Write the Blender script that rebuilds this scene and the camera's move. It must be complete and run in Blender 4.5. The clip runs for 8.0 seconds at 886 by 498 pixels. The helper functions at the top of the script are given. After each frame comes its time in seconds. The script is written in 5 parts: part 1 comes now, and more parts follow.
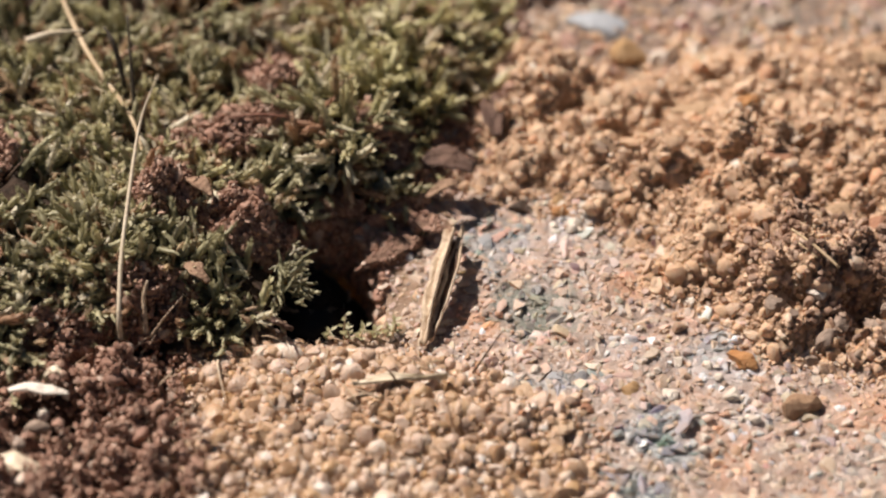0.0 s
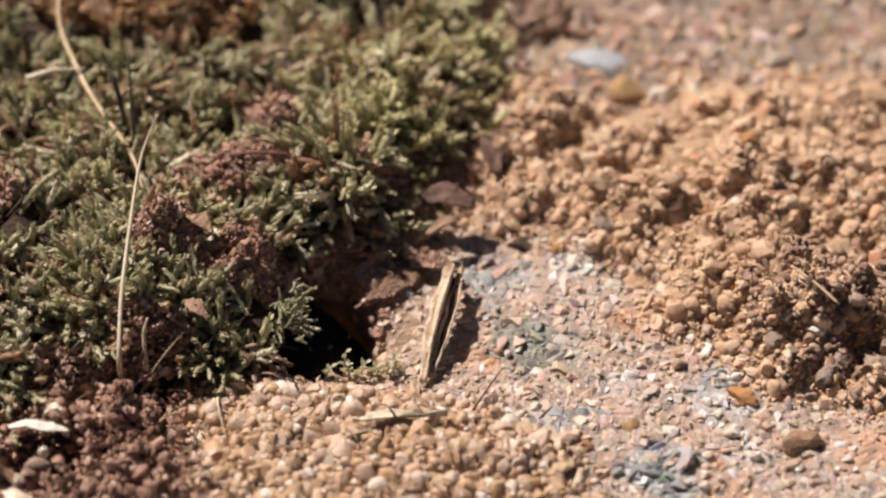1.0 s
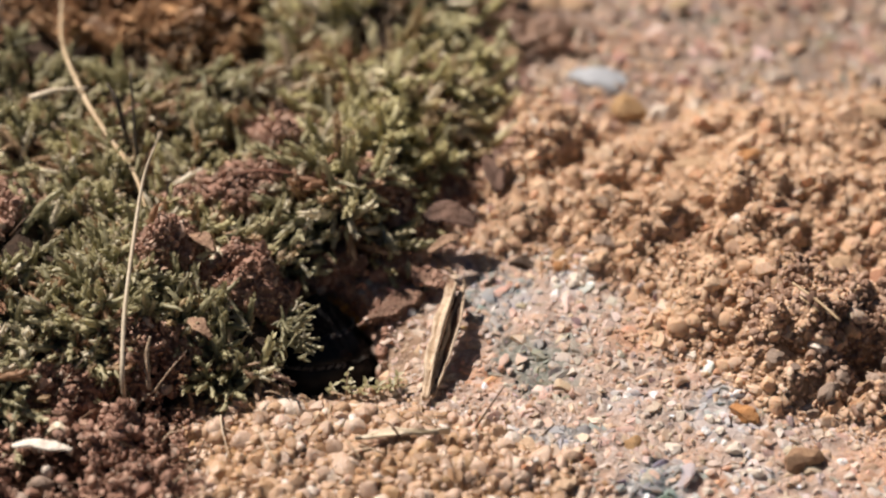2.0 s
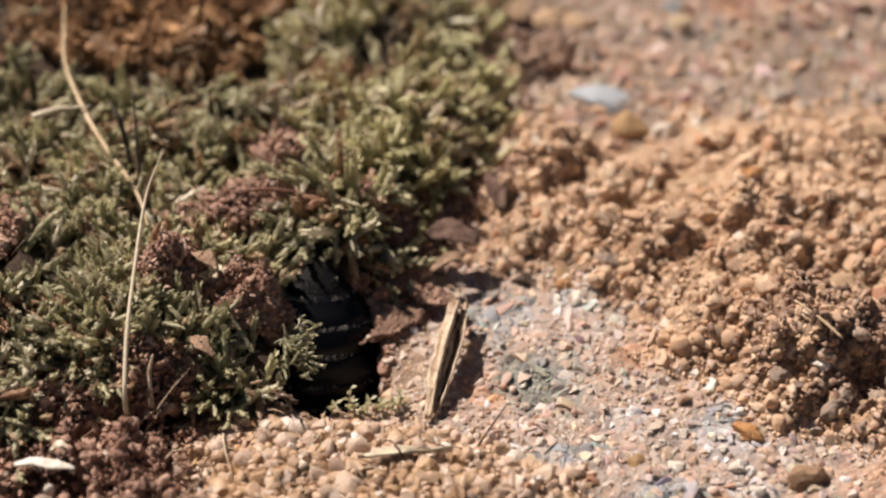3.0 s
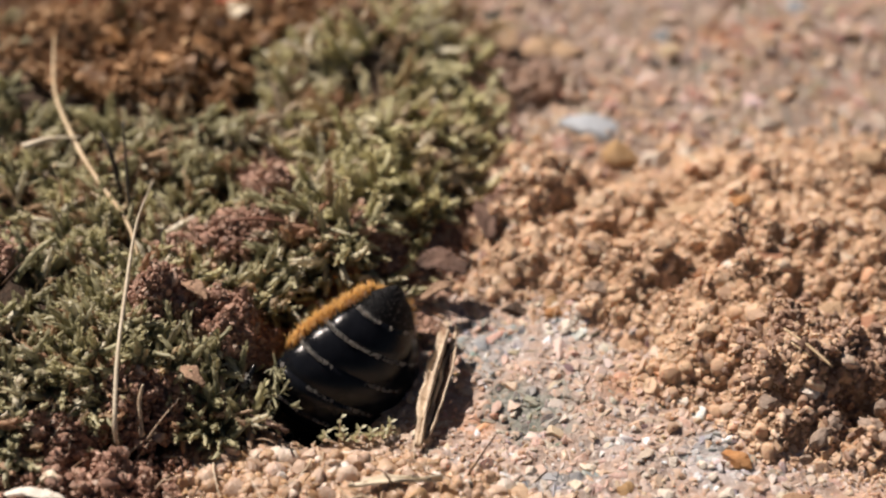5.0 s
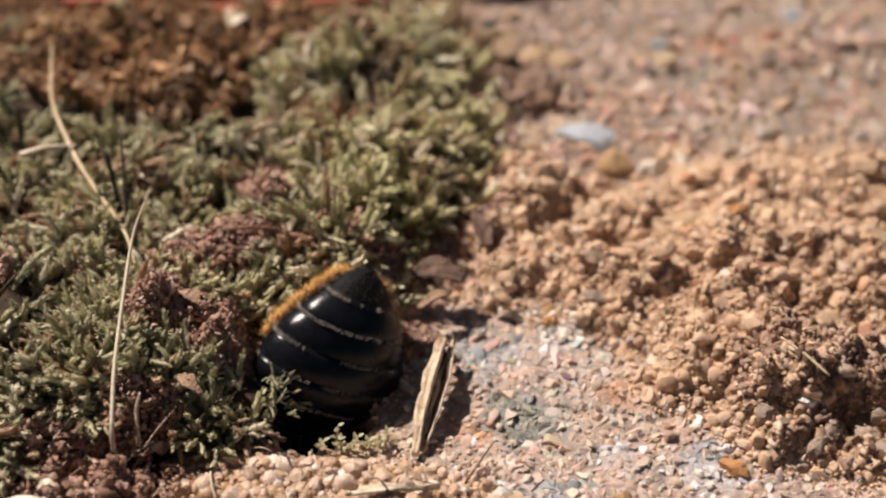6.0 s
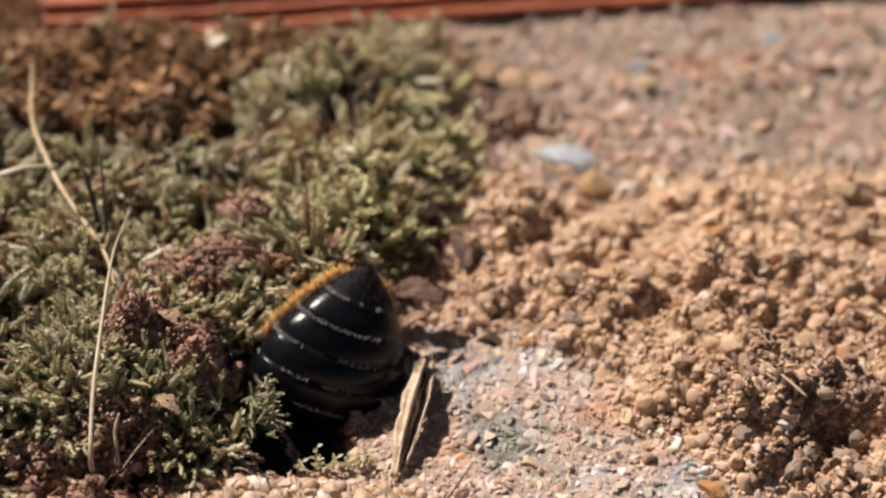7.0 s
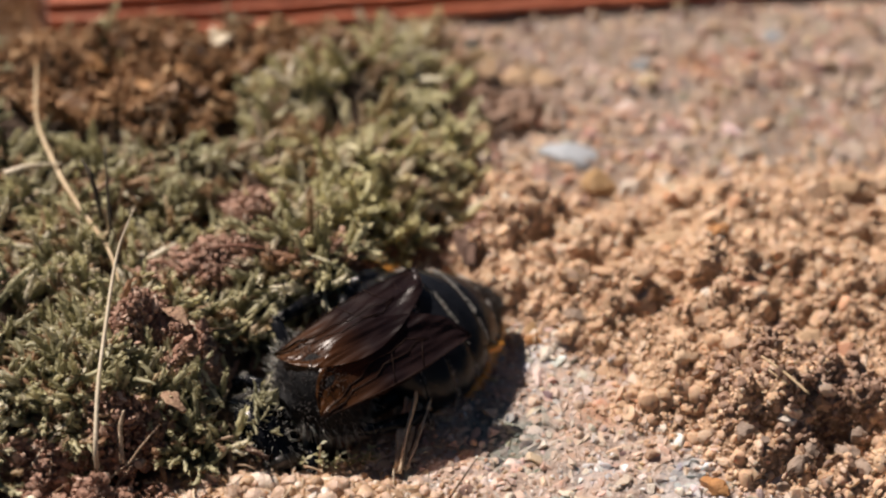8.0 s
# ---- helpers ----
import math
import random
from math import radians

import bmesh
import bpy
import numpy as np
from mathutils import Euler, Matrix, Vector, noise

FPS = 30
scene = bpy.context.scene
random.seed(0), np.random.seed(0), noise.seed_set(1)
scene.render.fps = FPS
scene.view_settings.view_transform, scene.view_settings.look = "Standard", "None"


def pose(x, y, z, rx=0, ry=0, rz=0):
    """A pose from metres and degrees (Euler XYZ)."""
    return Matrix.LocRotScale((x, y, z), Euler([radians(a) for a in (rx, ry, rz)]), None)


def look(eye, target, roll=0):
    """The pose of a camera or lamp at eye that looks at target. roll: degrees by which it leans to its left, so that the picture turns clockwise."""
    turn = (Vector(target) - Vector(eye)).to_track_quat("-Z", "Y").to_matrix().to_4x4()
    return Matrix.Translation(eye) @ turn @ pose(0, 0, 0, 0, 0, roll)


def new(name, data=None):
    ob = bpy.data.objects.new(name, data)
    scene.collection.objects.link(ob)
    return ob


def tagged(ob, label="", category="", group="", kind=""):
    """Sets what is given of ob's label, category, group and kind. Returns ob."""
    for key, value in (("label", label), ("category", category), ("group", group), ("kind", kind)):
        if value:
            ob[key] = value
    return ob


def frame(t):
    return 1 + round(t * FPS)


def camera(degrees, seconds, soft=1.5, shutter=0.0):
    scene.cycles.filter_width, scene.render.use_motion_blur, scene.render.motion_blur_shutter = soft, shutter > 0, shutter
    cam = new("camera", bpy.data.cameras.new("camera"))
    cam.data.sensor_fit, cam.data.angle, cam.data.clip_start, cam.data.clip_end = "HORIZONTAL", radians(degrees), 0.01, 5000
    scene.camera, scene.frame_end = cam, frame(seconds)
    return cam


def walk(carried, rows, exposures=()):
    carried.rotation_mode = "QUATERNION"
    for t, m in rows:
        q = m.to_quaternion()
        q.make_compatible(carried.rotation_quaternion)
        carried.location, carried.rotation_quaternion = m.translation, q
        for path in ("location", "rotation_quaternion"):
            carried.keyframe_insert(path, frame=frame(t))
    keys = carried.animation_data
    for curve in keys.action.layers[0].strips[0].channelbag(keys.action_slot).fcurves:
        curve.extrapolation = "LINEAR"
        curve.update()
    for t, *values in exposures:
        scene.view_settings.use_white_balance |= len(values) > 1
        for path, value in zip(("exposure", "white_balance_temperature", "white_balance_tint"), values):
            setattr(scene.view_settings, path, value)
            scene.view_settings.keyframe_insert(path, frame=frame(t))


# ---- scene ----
# One unit of the plan is a millimetre; MM turns it into metres.
MM = 0.001
cam = camera(22.0, 8.0, soft=2.25, shutter=0.4)
PATH = [
    (0.0, 0.000, -77.075, 77.075, 45.000, 0.000, 0.000),
    (0.5, 0.000, -77.117, 77.116, 45.491, 0.041, 0.018),
    (1.0, 0.000, -77.150, 77.148, 45.927, 0.038, -0.038),
    (1.5, 0.000, -77.317, 77.307, 46.237, 0.110, -0.103),
    (3.0, 0.001, -77.334, 77.318, 46.839, 0.271, -0.104),
    (3.5, 0.000, -77.431, 77.404, 47.287, 0.228, -0.270),
    (4.0, -0.001, -77.415, 77.388, 47.356, 0.225, -0.394),
    (4.5, -0.001, -77.439, 77.409, 47.453, 0.191, -0.372),
    (6.0, -0.002, -77.511, 77.471, 47.787, 0.113, -0.410),
    (6.5, -0.005, -77.541, 77.495, 47.979, -0.081, -0.520),
    (7.0, -0.010, -77.629, 77.568, 48.327, -0.357, -0.683),
    (7.5, -0.011, -77.658, 77.594, 48.303, -0.373, -0.739),
    (8.0, -0.013, -77.934, 77.841, 48.267, -0.267, -0.657),
]
walk(cam, [(t, pose(x * MM, y * MM, z * MM, rx, ry, rz)) for t, x, y, z, rx, ry, rz in PATH])
cam.data.dof.use_dof = True
cam.data.dof.focus_distance = 0.1046
cam.data.dof.aperture_fstop = 31.0

# ---- light ----
SUN_FROM = Vector((-0.48, 0.46, 0.75)).normalized()
world = bpy.data.worlds.new("sky")
scene.world = world
world.use_nodes = True
sky = world.node_tree.nodes.new("ShaderNodeTexSky")
sky.sky_type = "NISHITA"
sky.sun_disc = False
sky.sun_elevation = math.asin(SUN_FROM.z)
sky.sun_rotation = math.atan2(SUN_FROM.x, SUN_FROM.y)
world.node_tree.links.new(sky.outputs[0], world.node_tree.nodes["Background"].inputs[0])
world.node_tree.nodes["Background"].inputs[1].default_value = 0.017
sun = new("sun", bpy.data.lights.new("sun", "SUN"))
sun.data.energy, sun.data.angle, sun.data.color = 5.0, radians(0.53), (1.0, 0.87, 0.775)
sun.matrix_world = look(SUN_FROM * 5, (0, 0, 0))
scene.view_settings.exposure = 0.46


# ---- number fields ----
def lattice(ix, iy, seed):
    n = (ix.astype(np.int64) * 374761393 + iy.astype(np.int64) * 668265263 + seed * 974711) & 0x7FFFFFFF
    n = ((n ^ (n >> 13)) * 1274126177) & 0x7FFFFFFF
    return ((n ^ (n >> 16)) & 0xFFFF) / 65535.0


def vnoise(x, y, seed=0):
    ix, iy = np.floor(x), np.floor(y)
    fx, fy = x - ix, y - iy
    fx, fy = fx * fx * (3 - 2 * fx), fy * fy * (3 - 2 * fy)
    a, b = lattice(ix, iy, seed), lattice(ix + 1, iy, seed)
    c, d = lattice(ix, iy + 1, seed), lattice(ix + 1, iy + 1, seed)
    return (a * (1 - fx) + b * fx) * (1 - fy) + (c * (1 - fx) + d * fx) * fy


def fbm(x, y, seed=0, octaves=4):
    """Fractal noise about zero, within about -1 to 1."""
    total, amp, norm = 0, 1.0, 0
    for o in range(octaves):
        total = total + amp * (vnoise(x * 2 ** o + 17.3 * o, y * 2 ** o - 9.1 * o, seed + o) * 2 - 1)
        norm, amp = norm + amp, amp * 0.5
    return total / norm * 1.4


def step(a, b, v):
    t = np.clip((v - a) / (b - a), 0, 1)
    return t * t * (3 - 2 * t)


def depth_in(poly, x, y):
    """Distance from the outline of a plan polygon, positive inside."""
    x, y = np.asarray(x, float), np.asarray(y, float)
    best, inside = np.full(x.shape, 1e9), np.zeros(x.shape, bool)
    for (ax, ay), (bx, by) in zip(poly, poly[1:] + poly[:1]):
        ex, ey = bx - ax, by - ay
        t = np.clip(((x - ax) * ex + (y - ay) * ey) / (ex * ex + ey * ey), 0, 1)
        best = np.minimum(best, np.hypot(x - ax - t * ex, y - ay - t * ey))
        cross = ((ay > y) != (by > y)) & (x < ex * (y - ay) / (ey if ey else 1e-9) + ax)
        inside ^= cross
    return np.where(inside, best, -best)


# ---- plan outlines, in mm ----
MOSS = [(0.8, 26.5), (1.3, 20), (1.9, 14.6), (1.3, 11.4), (-0.2, 9.4), (-0.9, 7.0), (-2.2, 4.6), (-3.8, 3.2), (-6.0, 2.7), (-7.9, 1.4), (-8.1, -1.5),
        (-7.5, -3.4), (-8.0, -5.0), (-10.2, -5.6), (-13, -6.8), (-16, -7.8), (-21, -9.0), (-46, -12), (-46, 26.5)]
SAND = [(-12.6, -7.6), (-9.5, -6.4), (-6.2, -5.9), (-4, -6.1), (-2, -6.5), (-0.3, -7.6), (2.5, -9.0), (5.2, -10.8), (6.6, -15.0), (8, -30),
        (-11, -30), (-11.4, -12)]
DIRT = [(-10.8, -30), (-10.8, -13), (-11.2, -11), (-11.6, -7.4), (-13, -6.6), (-16, -7.4), (-21, -8.4), (-46, -9.5), (-46, -30)]
BANK = [(2.2, 16.5), (2.2, 10), (1.4, 6.5), (2.4, 4.0), (6.2, 3.3), (8.9, 1.4), (10.4, -3.0), (13.2, -5.6), (16, -7.6), (20, -8.8),
        (46, -13), (46, 18), (23, 14.8), (14, 14.0), (9, 12.2), (6, 14.8)]
BURROW = (-5.9, -2.1)


def ragged(poly, x, y, amount=0.9):
    """depth_in with an uneven outline."""
    return depth_in(poly, x, y) + amount * fbm(x / 2.2, y / 2.2, 7, 4)


def billow(x, y, seed, octaves=3):
    """Rounded lumps with sharp creases between them, 0 to about 1."""
    return np.abs(fbm(x, y, seed, octaves)) * 1.6


def burrow_at(x, y):
    """1 in the burrow's shaft, 0 on the ground round it."""
    e = np.hypot((x - BURROW[0]) / 2.75, (y - BURROW[1]) / 3.5)
    lip = np.hypot((x + 4.6) / 1.75, (y + 3.9) / 1.7)
    return 1 - step(0.82, 1.12, np.minimum(e, lip) + 0.08 * fbm(x / 1.2, y / 1.2, 40, 3))


def bank_lumps(x, y):
    x, y = 0.8 * x + 0.6 * y, 0.8 * y - 0.6 * x
    return 0.55 * fbm(x / 5.5, y / 5.5, 11, 2) + 0.8 * billow(x / 3.0, y / 3.0, 12, 2) + 0.62 * billow(x / 1.45, y / 1.45, 13, 2) - 0.56


def ground_at(x, y):
    near = np.exp(-((x / 60) ** 2 + (y / 60) ** 2))
    z = (0.35 * fbm(x / 5, y / 5, 1, 4) + 0.16 * billow(x / 1.1, y / 1.1, 2, 3)) * near
    z = z + step(0, 1.2, ragged(SAND, x, y, 0.5)) * (0.55 + 0.25 * fbm(x / 2.5, y / 2.5, 3, 3))
    z = z + step(-0.3, 2.4, ragged(BANK, x, y)) * (1.0 + bank_lumps(x, y)) * near
    z = z + step(0, 2.2, ragged(DIRT, x, y)) * (1.0 + 0.8 * fbm(x / 2.2, y / 2.2, 5, 3)) * near
    z = z + 1.3 * np.exp(-(((x - 18.6) / 3.2) ** 2 + ((y + 1.2) / 2.6) ** 2))
    z = z - 1.5 * np.exp(-(((x - 19.4) / 2.0) ** 2 + ((y + 4.4) / 1.0) ** 2))
    z = z - 3.4 * np.exp(-(((x + 17.6) / 1.5 + 0.3 * fbm(x / 0.8, y / 0.8, 73)) ** 4 + ((y + 11.75) / 1.1 + 0.3 * fbm(x / 0.8, y / 0.8, 74)) ** 4))
    return z - 10.0 * burrow_at(x, y)


def moss_at(x, y):
    """Top of the mat under the moss shoots."""
    d = ragged(MOSS, x, y, 0.5)
    return 2.6 * (1 - np.exp(-np.clip(d, 0, 99) / (1.1 + 1.7 * step(-4, -1, x) + 2.4 * step(-8.8, -11, x) * step(-1, -5, y)))) + (0.8 * fbm(x / 4.5, y / 4.5, 21, 2) + (0.9 - 0.5 * step(-7, -3, x)) * billow(x / 2.6, y / 2.6, 22, 2) - 0.4 + 0.3 * step(-7, -3, x)) * step(0, 3, d) + 0.05 \
        - 1.4 * np.exp(-(((x + 14) / 6) ** 2 + ((y - 20) / 4) ** 2)) - 2.2 * step(22.5, 26.5, y) * step(2, -4, x)


# ---- mesh helpers ----
def mesh_of(name, verts, faces, material, smooth=True, fields=None, crease=0, own=None):
    """A mesh from plan millimetres; fields: named numbers per vertex."""
    me = bpy.data.meshes.new(name)
    verts = np.asarray(verts, float) * MM
    me.from_pydata(verts.tolist(), [], faces.tolist() if isinstance(faces, np.ndarray) else faces)
    if smooth:
        me.polygons.foreach_set("use_smooth", np.ones(len(me.polygons), bool))
    for key, values in (fields or {}).items():
        me.attributes.new(key, "FLOAT", "POINT").data.foreach_set("value", np.asarray(values, np.float32))
    if own is not None:
        colour = np.concatenate([own, np.ones((len(own), 1))], 1).astype(np.float32)
        me.attributes.new("own", "FLOAT_COLOR", "POINT").data.foreach_set("color", colour.ravel())
    me.materials.append(material)
    me.update()
    if crease:
        me.set_sharp_from_angle(angle=radians(crease))
    return me


def thing(name, me, label, category, group="", kind=""):
    return tagged(new(name, me), label, category, group, kind)


def part(name, me, parent, label=""):
    ob = new(name, me)
    ob.parent = parent
    return tagged(ob, label)


def ball(level):
    bm = bmesh.new()
    bmesh.ops.create_icosphere(bm, subdivisions=level, radius=1.0)
    v = np.array([p.co[:] for p in bm.verts])
    f = np.array([[p.index for p in q.verts] for q in bm.faces])
    bm.free()
    return v, f


BALL0 = (np.array([(1, 0, 0), (-1, 0, 0), (0, 1, 0), (0, -1, 0), (0, 0, 1), (0, 0, -1.0)]),
         np.array([(0, 2, 4), (2, 1, 4), (1, 3, 4), (3, 0, 4), (2, 0, 5), (1, 2, 5), (3, 1, 5), (0, 3, 5)]))
BALL1, BALL2, BALL25, BALL3 = ball(1), ball(2), ball(3), ball(4)


def stone_shape(rng, base, facets=7, wear=0.9, keep=(0.36, 0.85), stretch=0.25):
    """A worn angular stone: a ball cut by random planes."""
    v = base[0].copy()
    for _ in range(facets):
        n = rng.normal(size=3)
        n /= np.linalg.norm(n)
        over = v @ n - rng.uniform(*keep)
        v -= np.clip(over, 0, None)[:, None] * n * wear
    return v * rng.uniform(1 - stretch, 1 + stretch, 3), base[1]


def turns(rng, n):
    """n random rotations."""
    q = rng.normal(size=(n, 4))
    q /= np.linalg.norm(q, axis=1)[:, None]
    w, x, y, z = q.T
    return np.array([[1 - 2 * (y * y + z * z), 2 * (x * y - w * z), 2 * (x * z + w * y)],
                     [2 * (x * y + w * z), 1 - 2 * (x * x + z * z), 2 * (y * z - w * x)],
                     [2 * (x * z - w * y), 2 * (y * z + w * x), 1 - 2 * (x * x + y * y)]]).transpose(2, 0, 1)


def upright(rng, axes):
    """Rotations that carry z onto the given axes, with a random spin."""
    axes = axes / np.linalg.norm(axes, axis=1)[:, None]
    other = rng.normal(size=axes.shape)
    u = np.cross(axes, other)
    u /= np.linalg.norm(u, axis=1)[:, None]
    return np.stack([u, np.cross(axes, u), axes], axis=2)


def joined(shapes, pick, place, turn, size, tone=None):
    """Many copies of some shapes in one set of vertices and faces, with each copy's tone."""
    vs, fs, ts, base = [], [], [], 0
    for k, (v, f) in enumerate(shapes):
        i = np.where(pick == k)[0]
        if not len(i):
            continue
        s = size[i] if size.ndim == 2 else size[i][:, None]
        w = np.einsum("nij,nvj->nvi", turn[i], v[None] * s[:, None, :]) + place[i][:, None, :]
        vs.append(w.reshape(-1, 3))
        fs.append((f[None] + (base + np.arange(len(i)) * len(v))[:, None, None]).reshape(-1, f.shape[1]))
        if tone is not None:
            ts.append(np.repeat(tone[i], len(v)))
        base += len(i) * len(v)
    return np.concatenate(vs), np.concatenate(fs), (np.concatenate(ts) if ts else None)


def tube(points, radii, sides=6, bend=0):
    """A closed tapering tube through the points."""
    p = np.asarray(points, float)
    r = np.asarray(radii, float)
    vs, fs = [], []
    for i in range(len(p)):
        d = p[min(i + 1, len(p) - 1)] - p[max(i - 1, 0)]
        d /= np.linalg.norm(d)
        u = np.cross(d, (0.3, 0.5, 0.81))
        u /= np.linalg.norm(u)
        w = np.cross(d, u)
        for k in range(sides):
            a = 2 * math.pi * k / sides
            vs.append(p[i] + r[i] * (math.cos(a) * u + math.sin(a) * w))
    for i in range(len(p) - 1):
        for k in range(sides):
            a, b = i * sides + k, i * sides + (k + 1) % sides
            fs.append((a, b, b + sides, a + sides))
    fs += [tuple(range(sides))[::-1], tuple(range((len(p) - 1) * sides, len(p) * sides))]
    return np.array(vs), fs


def hairs(rng, roots, ways, length, thick):
    """Fine hairs as slim three-sided spikes, bent a little on the way."""
    n = len(roots)
    ways = ways / np.linalg.norm(ways, axis=1)[:, None]
    length = length * rng.uniform(0.6, 1.15, n)
    m = upright(rng, ways)
    shape = np.array([[1, 0, 0], [-0.5, 0.87, 0], [-0.5, -0.87, 0], [0.7, 0, 0.55], [-0.35, 0.6, 0.55], [-0.35, -0.6, 0.55], [0, 0, 1.0]])
    f = np.array([[0, 1, 4], [0, 4, 3], [1, 2, 5], [1, 5, 4], [2, 0, 3], [2, 3, 5], [3, 4, 6], [4, 5, 6], [5, 3, 6]])
    size = np.stack([np.full(n, thick), np.full(n, thick), length], 1)
    v = np.einsum("nij,nvj->nvi", m, shape[None] * size[:, None, :])
    bend = rng.normal(size=(n, 3)) * 0.12
    v[:, 6] += bend * length[:, None]
    v = (v + roots[:, None, :]).reshape(-1, 3)
    return v, (f[None] + (np.arange(n) * 7)[:, None, None]).reshape(-1, 3)


# ---- materials ----
def shader(name, rough=0.6, metal=0.0):
    m = bpy.data.materials.new(name)
    m.use_nodes = True
    nt = m.node_tree
    b = nt.nodes["Principled BSDF"]
    b.inputs["Roughness"].default_value, b.inputs["Metallic"].default_value = rough, metal
    return m, nt, b


def nd(nt, kind, **inputs):
    n = nt.nodes.new(kind)
    for k, v in inputs.items():
        n.inputs[k.replace("_", " ")].default_value = v
    return n


def plan_coords(nt):
    """Object coordinates in millimetres."""
    c = nt.nodes.new("ShaderNodeTexCoord")
    m = nt.nodes.new("ShaderNodeMapping")
    m.inputs["Scale"].default_value = (1000, 1000, 1000)
    nt.links.new(c.outputs["Object"], m.inputs["Vector"])
    return m.outputs[0]


def ramp(nt, source, stops, hard=False):
    r = nt.nodes.new("ShaderNodeValToRGB")
    el = r.color_ramp.elements
    r.color_ramp.interpolation = "CONSTANT" if hard else "LINEAR"
    while len(el) < len(stops):
        el.new(0.5)
    for e, (p, c) in zip(el, stops):
        e.position, e.color = p, (*c, 1)
    nt.links.new(source, r.inputs[0])
    return r.outputs[0]


def blend(nt, a, b, factor, mode="MIX"):
    m = nt.nodes.new("ShaderNodeMix")
    m.data_type, m.blend_type = "RGBA", mode
    for sock, v in ((m.inputs[0], factor), (m.inputs[6], a), (m.inputs[7], b)):
        if isinstance(v, (int, float)):
            sock.default_value = v
        elif isinstance(v, tuple):
            sock.default_value = (*v, 1)
        else:
            nt.links.new(v, sock)
    return m.outputs[2]


def noise_of(nt, vec, scale, detail=4.0, rough=0.6):
    n = nd(nt, "ShaderNodeTexNoise", Scale=scale, Detail=detail, Roughness=rough)
    nt.links.new(vec, n.inputs["Vector"])
    return n.outputs["Fac"]


def cells_of(nt, vec, scale, feature="F1"):
    n = nd(nt, "ShaderNodeTexVoronoi", Scale=scale)
    n.feature = feature
    nt.links.new(vec, n.inputs["Vector"])
    return n


def bump(nt, b, height, mm, strength=1.0):
    n = nd(nt, "ShaderNodeBump", Strength=strength, Distance=mm * MM)
    nt.links.new(height, n.inputs["Height"])
    nt.links.new(n.outputs[0], b.inputs["Normal"])


def field(nt, key):
    n = nt.nodes.new("ShaderNodeAttribute")
    n.attribute_name = key
    return n.outputs["Fac"]


def island(nt):
    return nt.nodes.new("ShaderNodeNewGeometry").outputs["Random Per Island"]


def any_object(nt):
    return nt.nodes.new("ShaderNodeObjectInfo").outputs["Random"]


def grains_material(name, stops, rough, grain=3.0, dirt=(0.30, 0.18, 0.09), cover=0.35, relief=0.05, clear=0.0):
    """Loose mineral grains, each of its own colour, with a film of fine dust."""
    m, nt, b = shader(name, rough)
    vec = plan_coords(nt)
    own = nt.nodes.new("ShaderNodeMath")
    own.operation = "ADD"
    nt.links.new(island(nt), own.inputs[0])
    nt.links.new(any_object(nt), own.inputs[1])
    part_of = nt.nodes.new("ShaderNodeMath")
    part_of.operation = "FRACT"
    nt.links.new(own.outputs[0], part_of.inputs[0])
    col = ramp(nt, part_of.outputs[0], stops)
    speck = noise_of(nt, vec, grain, 4)
    col = blend(nt, col, dirt, ramp(nt, speck, [(0.45, (0, 0, 0)), (0.7, (cover, cover, cover))]))
    nt.links.new(col, b.inputs["Base Color"])
    rr = nd(nt, "ShaderNodeMapRange", To_Min=rough - 0.2, To_Max=rough + 0.2)
    nt.links.new(noise_of(nt, vec, grain * 2), rr.inputs[0])
    nt.links.new(rr.outputs[0], b.inputs["Roughness"])
    bump(nt, b, noise_of(nt, vec, grain * 2.5, 5), relief)
    if clear:
        b.inputs["Subsurface Weight"].default_value = clear
        b.inputs["Subsurface Radius"].default_value = (1.0, 0.72, 0.5)
        b.inputs["Subsurface Scale"].default_value = 0.3 * MM
    return m


SAND_STOPS = [(0.0, (0.376, 0.235, 0.132)), (0.14, (0.545, 0.385, 0.268)), (0.28, (0.451, 0.296, 0.174)), (0.42, (0.592, 0.446, 0.348)), (0.55, (0.357, 0.249, 0.179)),
              (0.68, (0.498, 0.324, 0.174)), (0.8, (0.564, 0.428, 0.338)), (0.92, (0.658, 0.545, 0.442)), (0.985, (0.752, 0.696, 0.639)), (1.0, (0.526, 0.254, 0.122))]
BANK_STOPS = [(0.0, (0.577, 0.387, 0.243)), (0.3, (0.704, 0.494, 0.328)), (0.5, (0.577, 0.397, 0.261)), (0.72, (0.761, 0.566, 0.403)), (0.86, (0.462, 0.301, 0.193)),
              (0.95, (0.783, 0.651, 0.521)), (1.0, (0.577, 0.301, 0.163))]
DIRT_STOPS = [(0.0, (0.23, 0.125, 0.088)), (0.35, (0.47, 0.28, 0.20)), (0.6, (0.31, 0.17, 0.12)), (0.8, (0.60, 0.41, 0.305)),
              (0.93, (0.12, 0.062, 0.042)), (1.0, (0.80, 0.67, 0.55))]
CRUMB_STOPS = [(0.0, (0.200, 0.119, 0.081)), (0.4, (0.425, 0.275, 0.194)), (0.7, (0.275, 0.169, 0.112)), (0.9, (0.575, 0.419, 0.312)), (1.0, (0.112, 0.069, 0.048))]
SCATTER_STOPS = [(0.0, (0.553, 0.367, 0.268)), (0.2, (0.440, 0.367, 0.323)), (0.4, (0.613, 0.377, 0.263)), (0.55, (0.338, 0.285, 0.253)), (0.7, (0.583, 0.448, 0.359)), (0.85, (0.470, 0.377, 0.314)),
                 (0.96, (0.716, 0.621, 0.546)), (1.0, (0.859, 0.814, 0.768))]
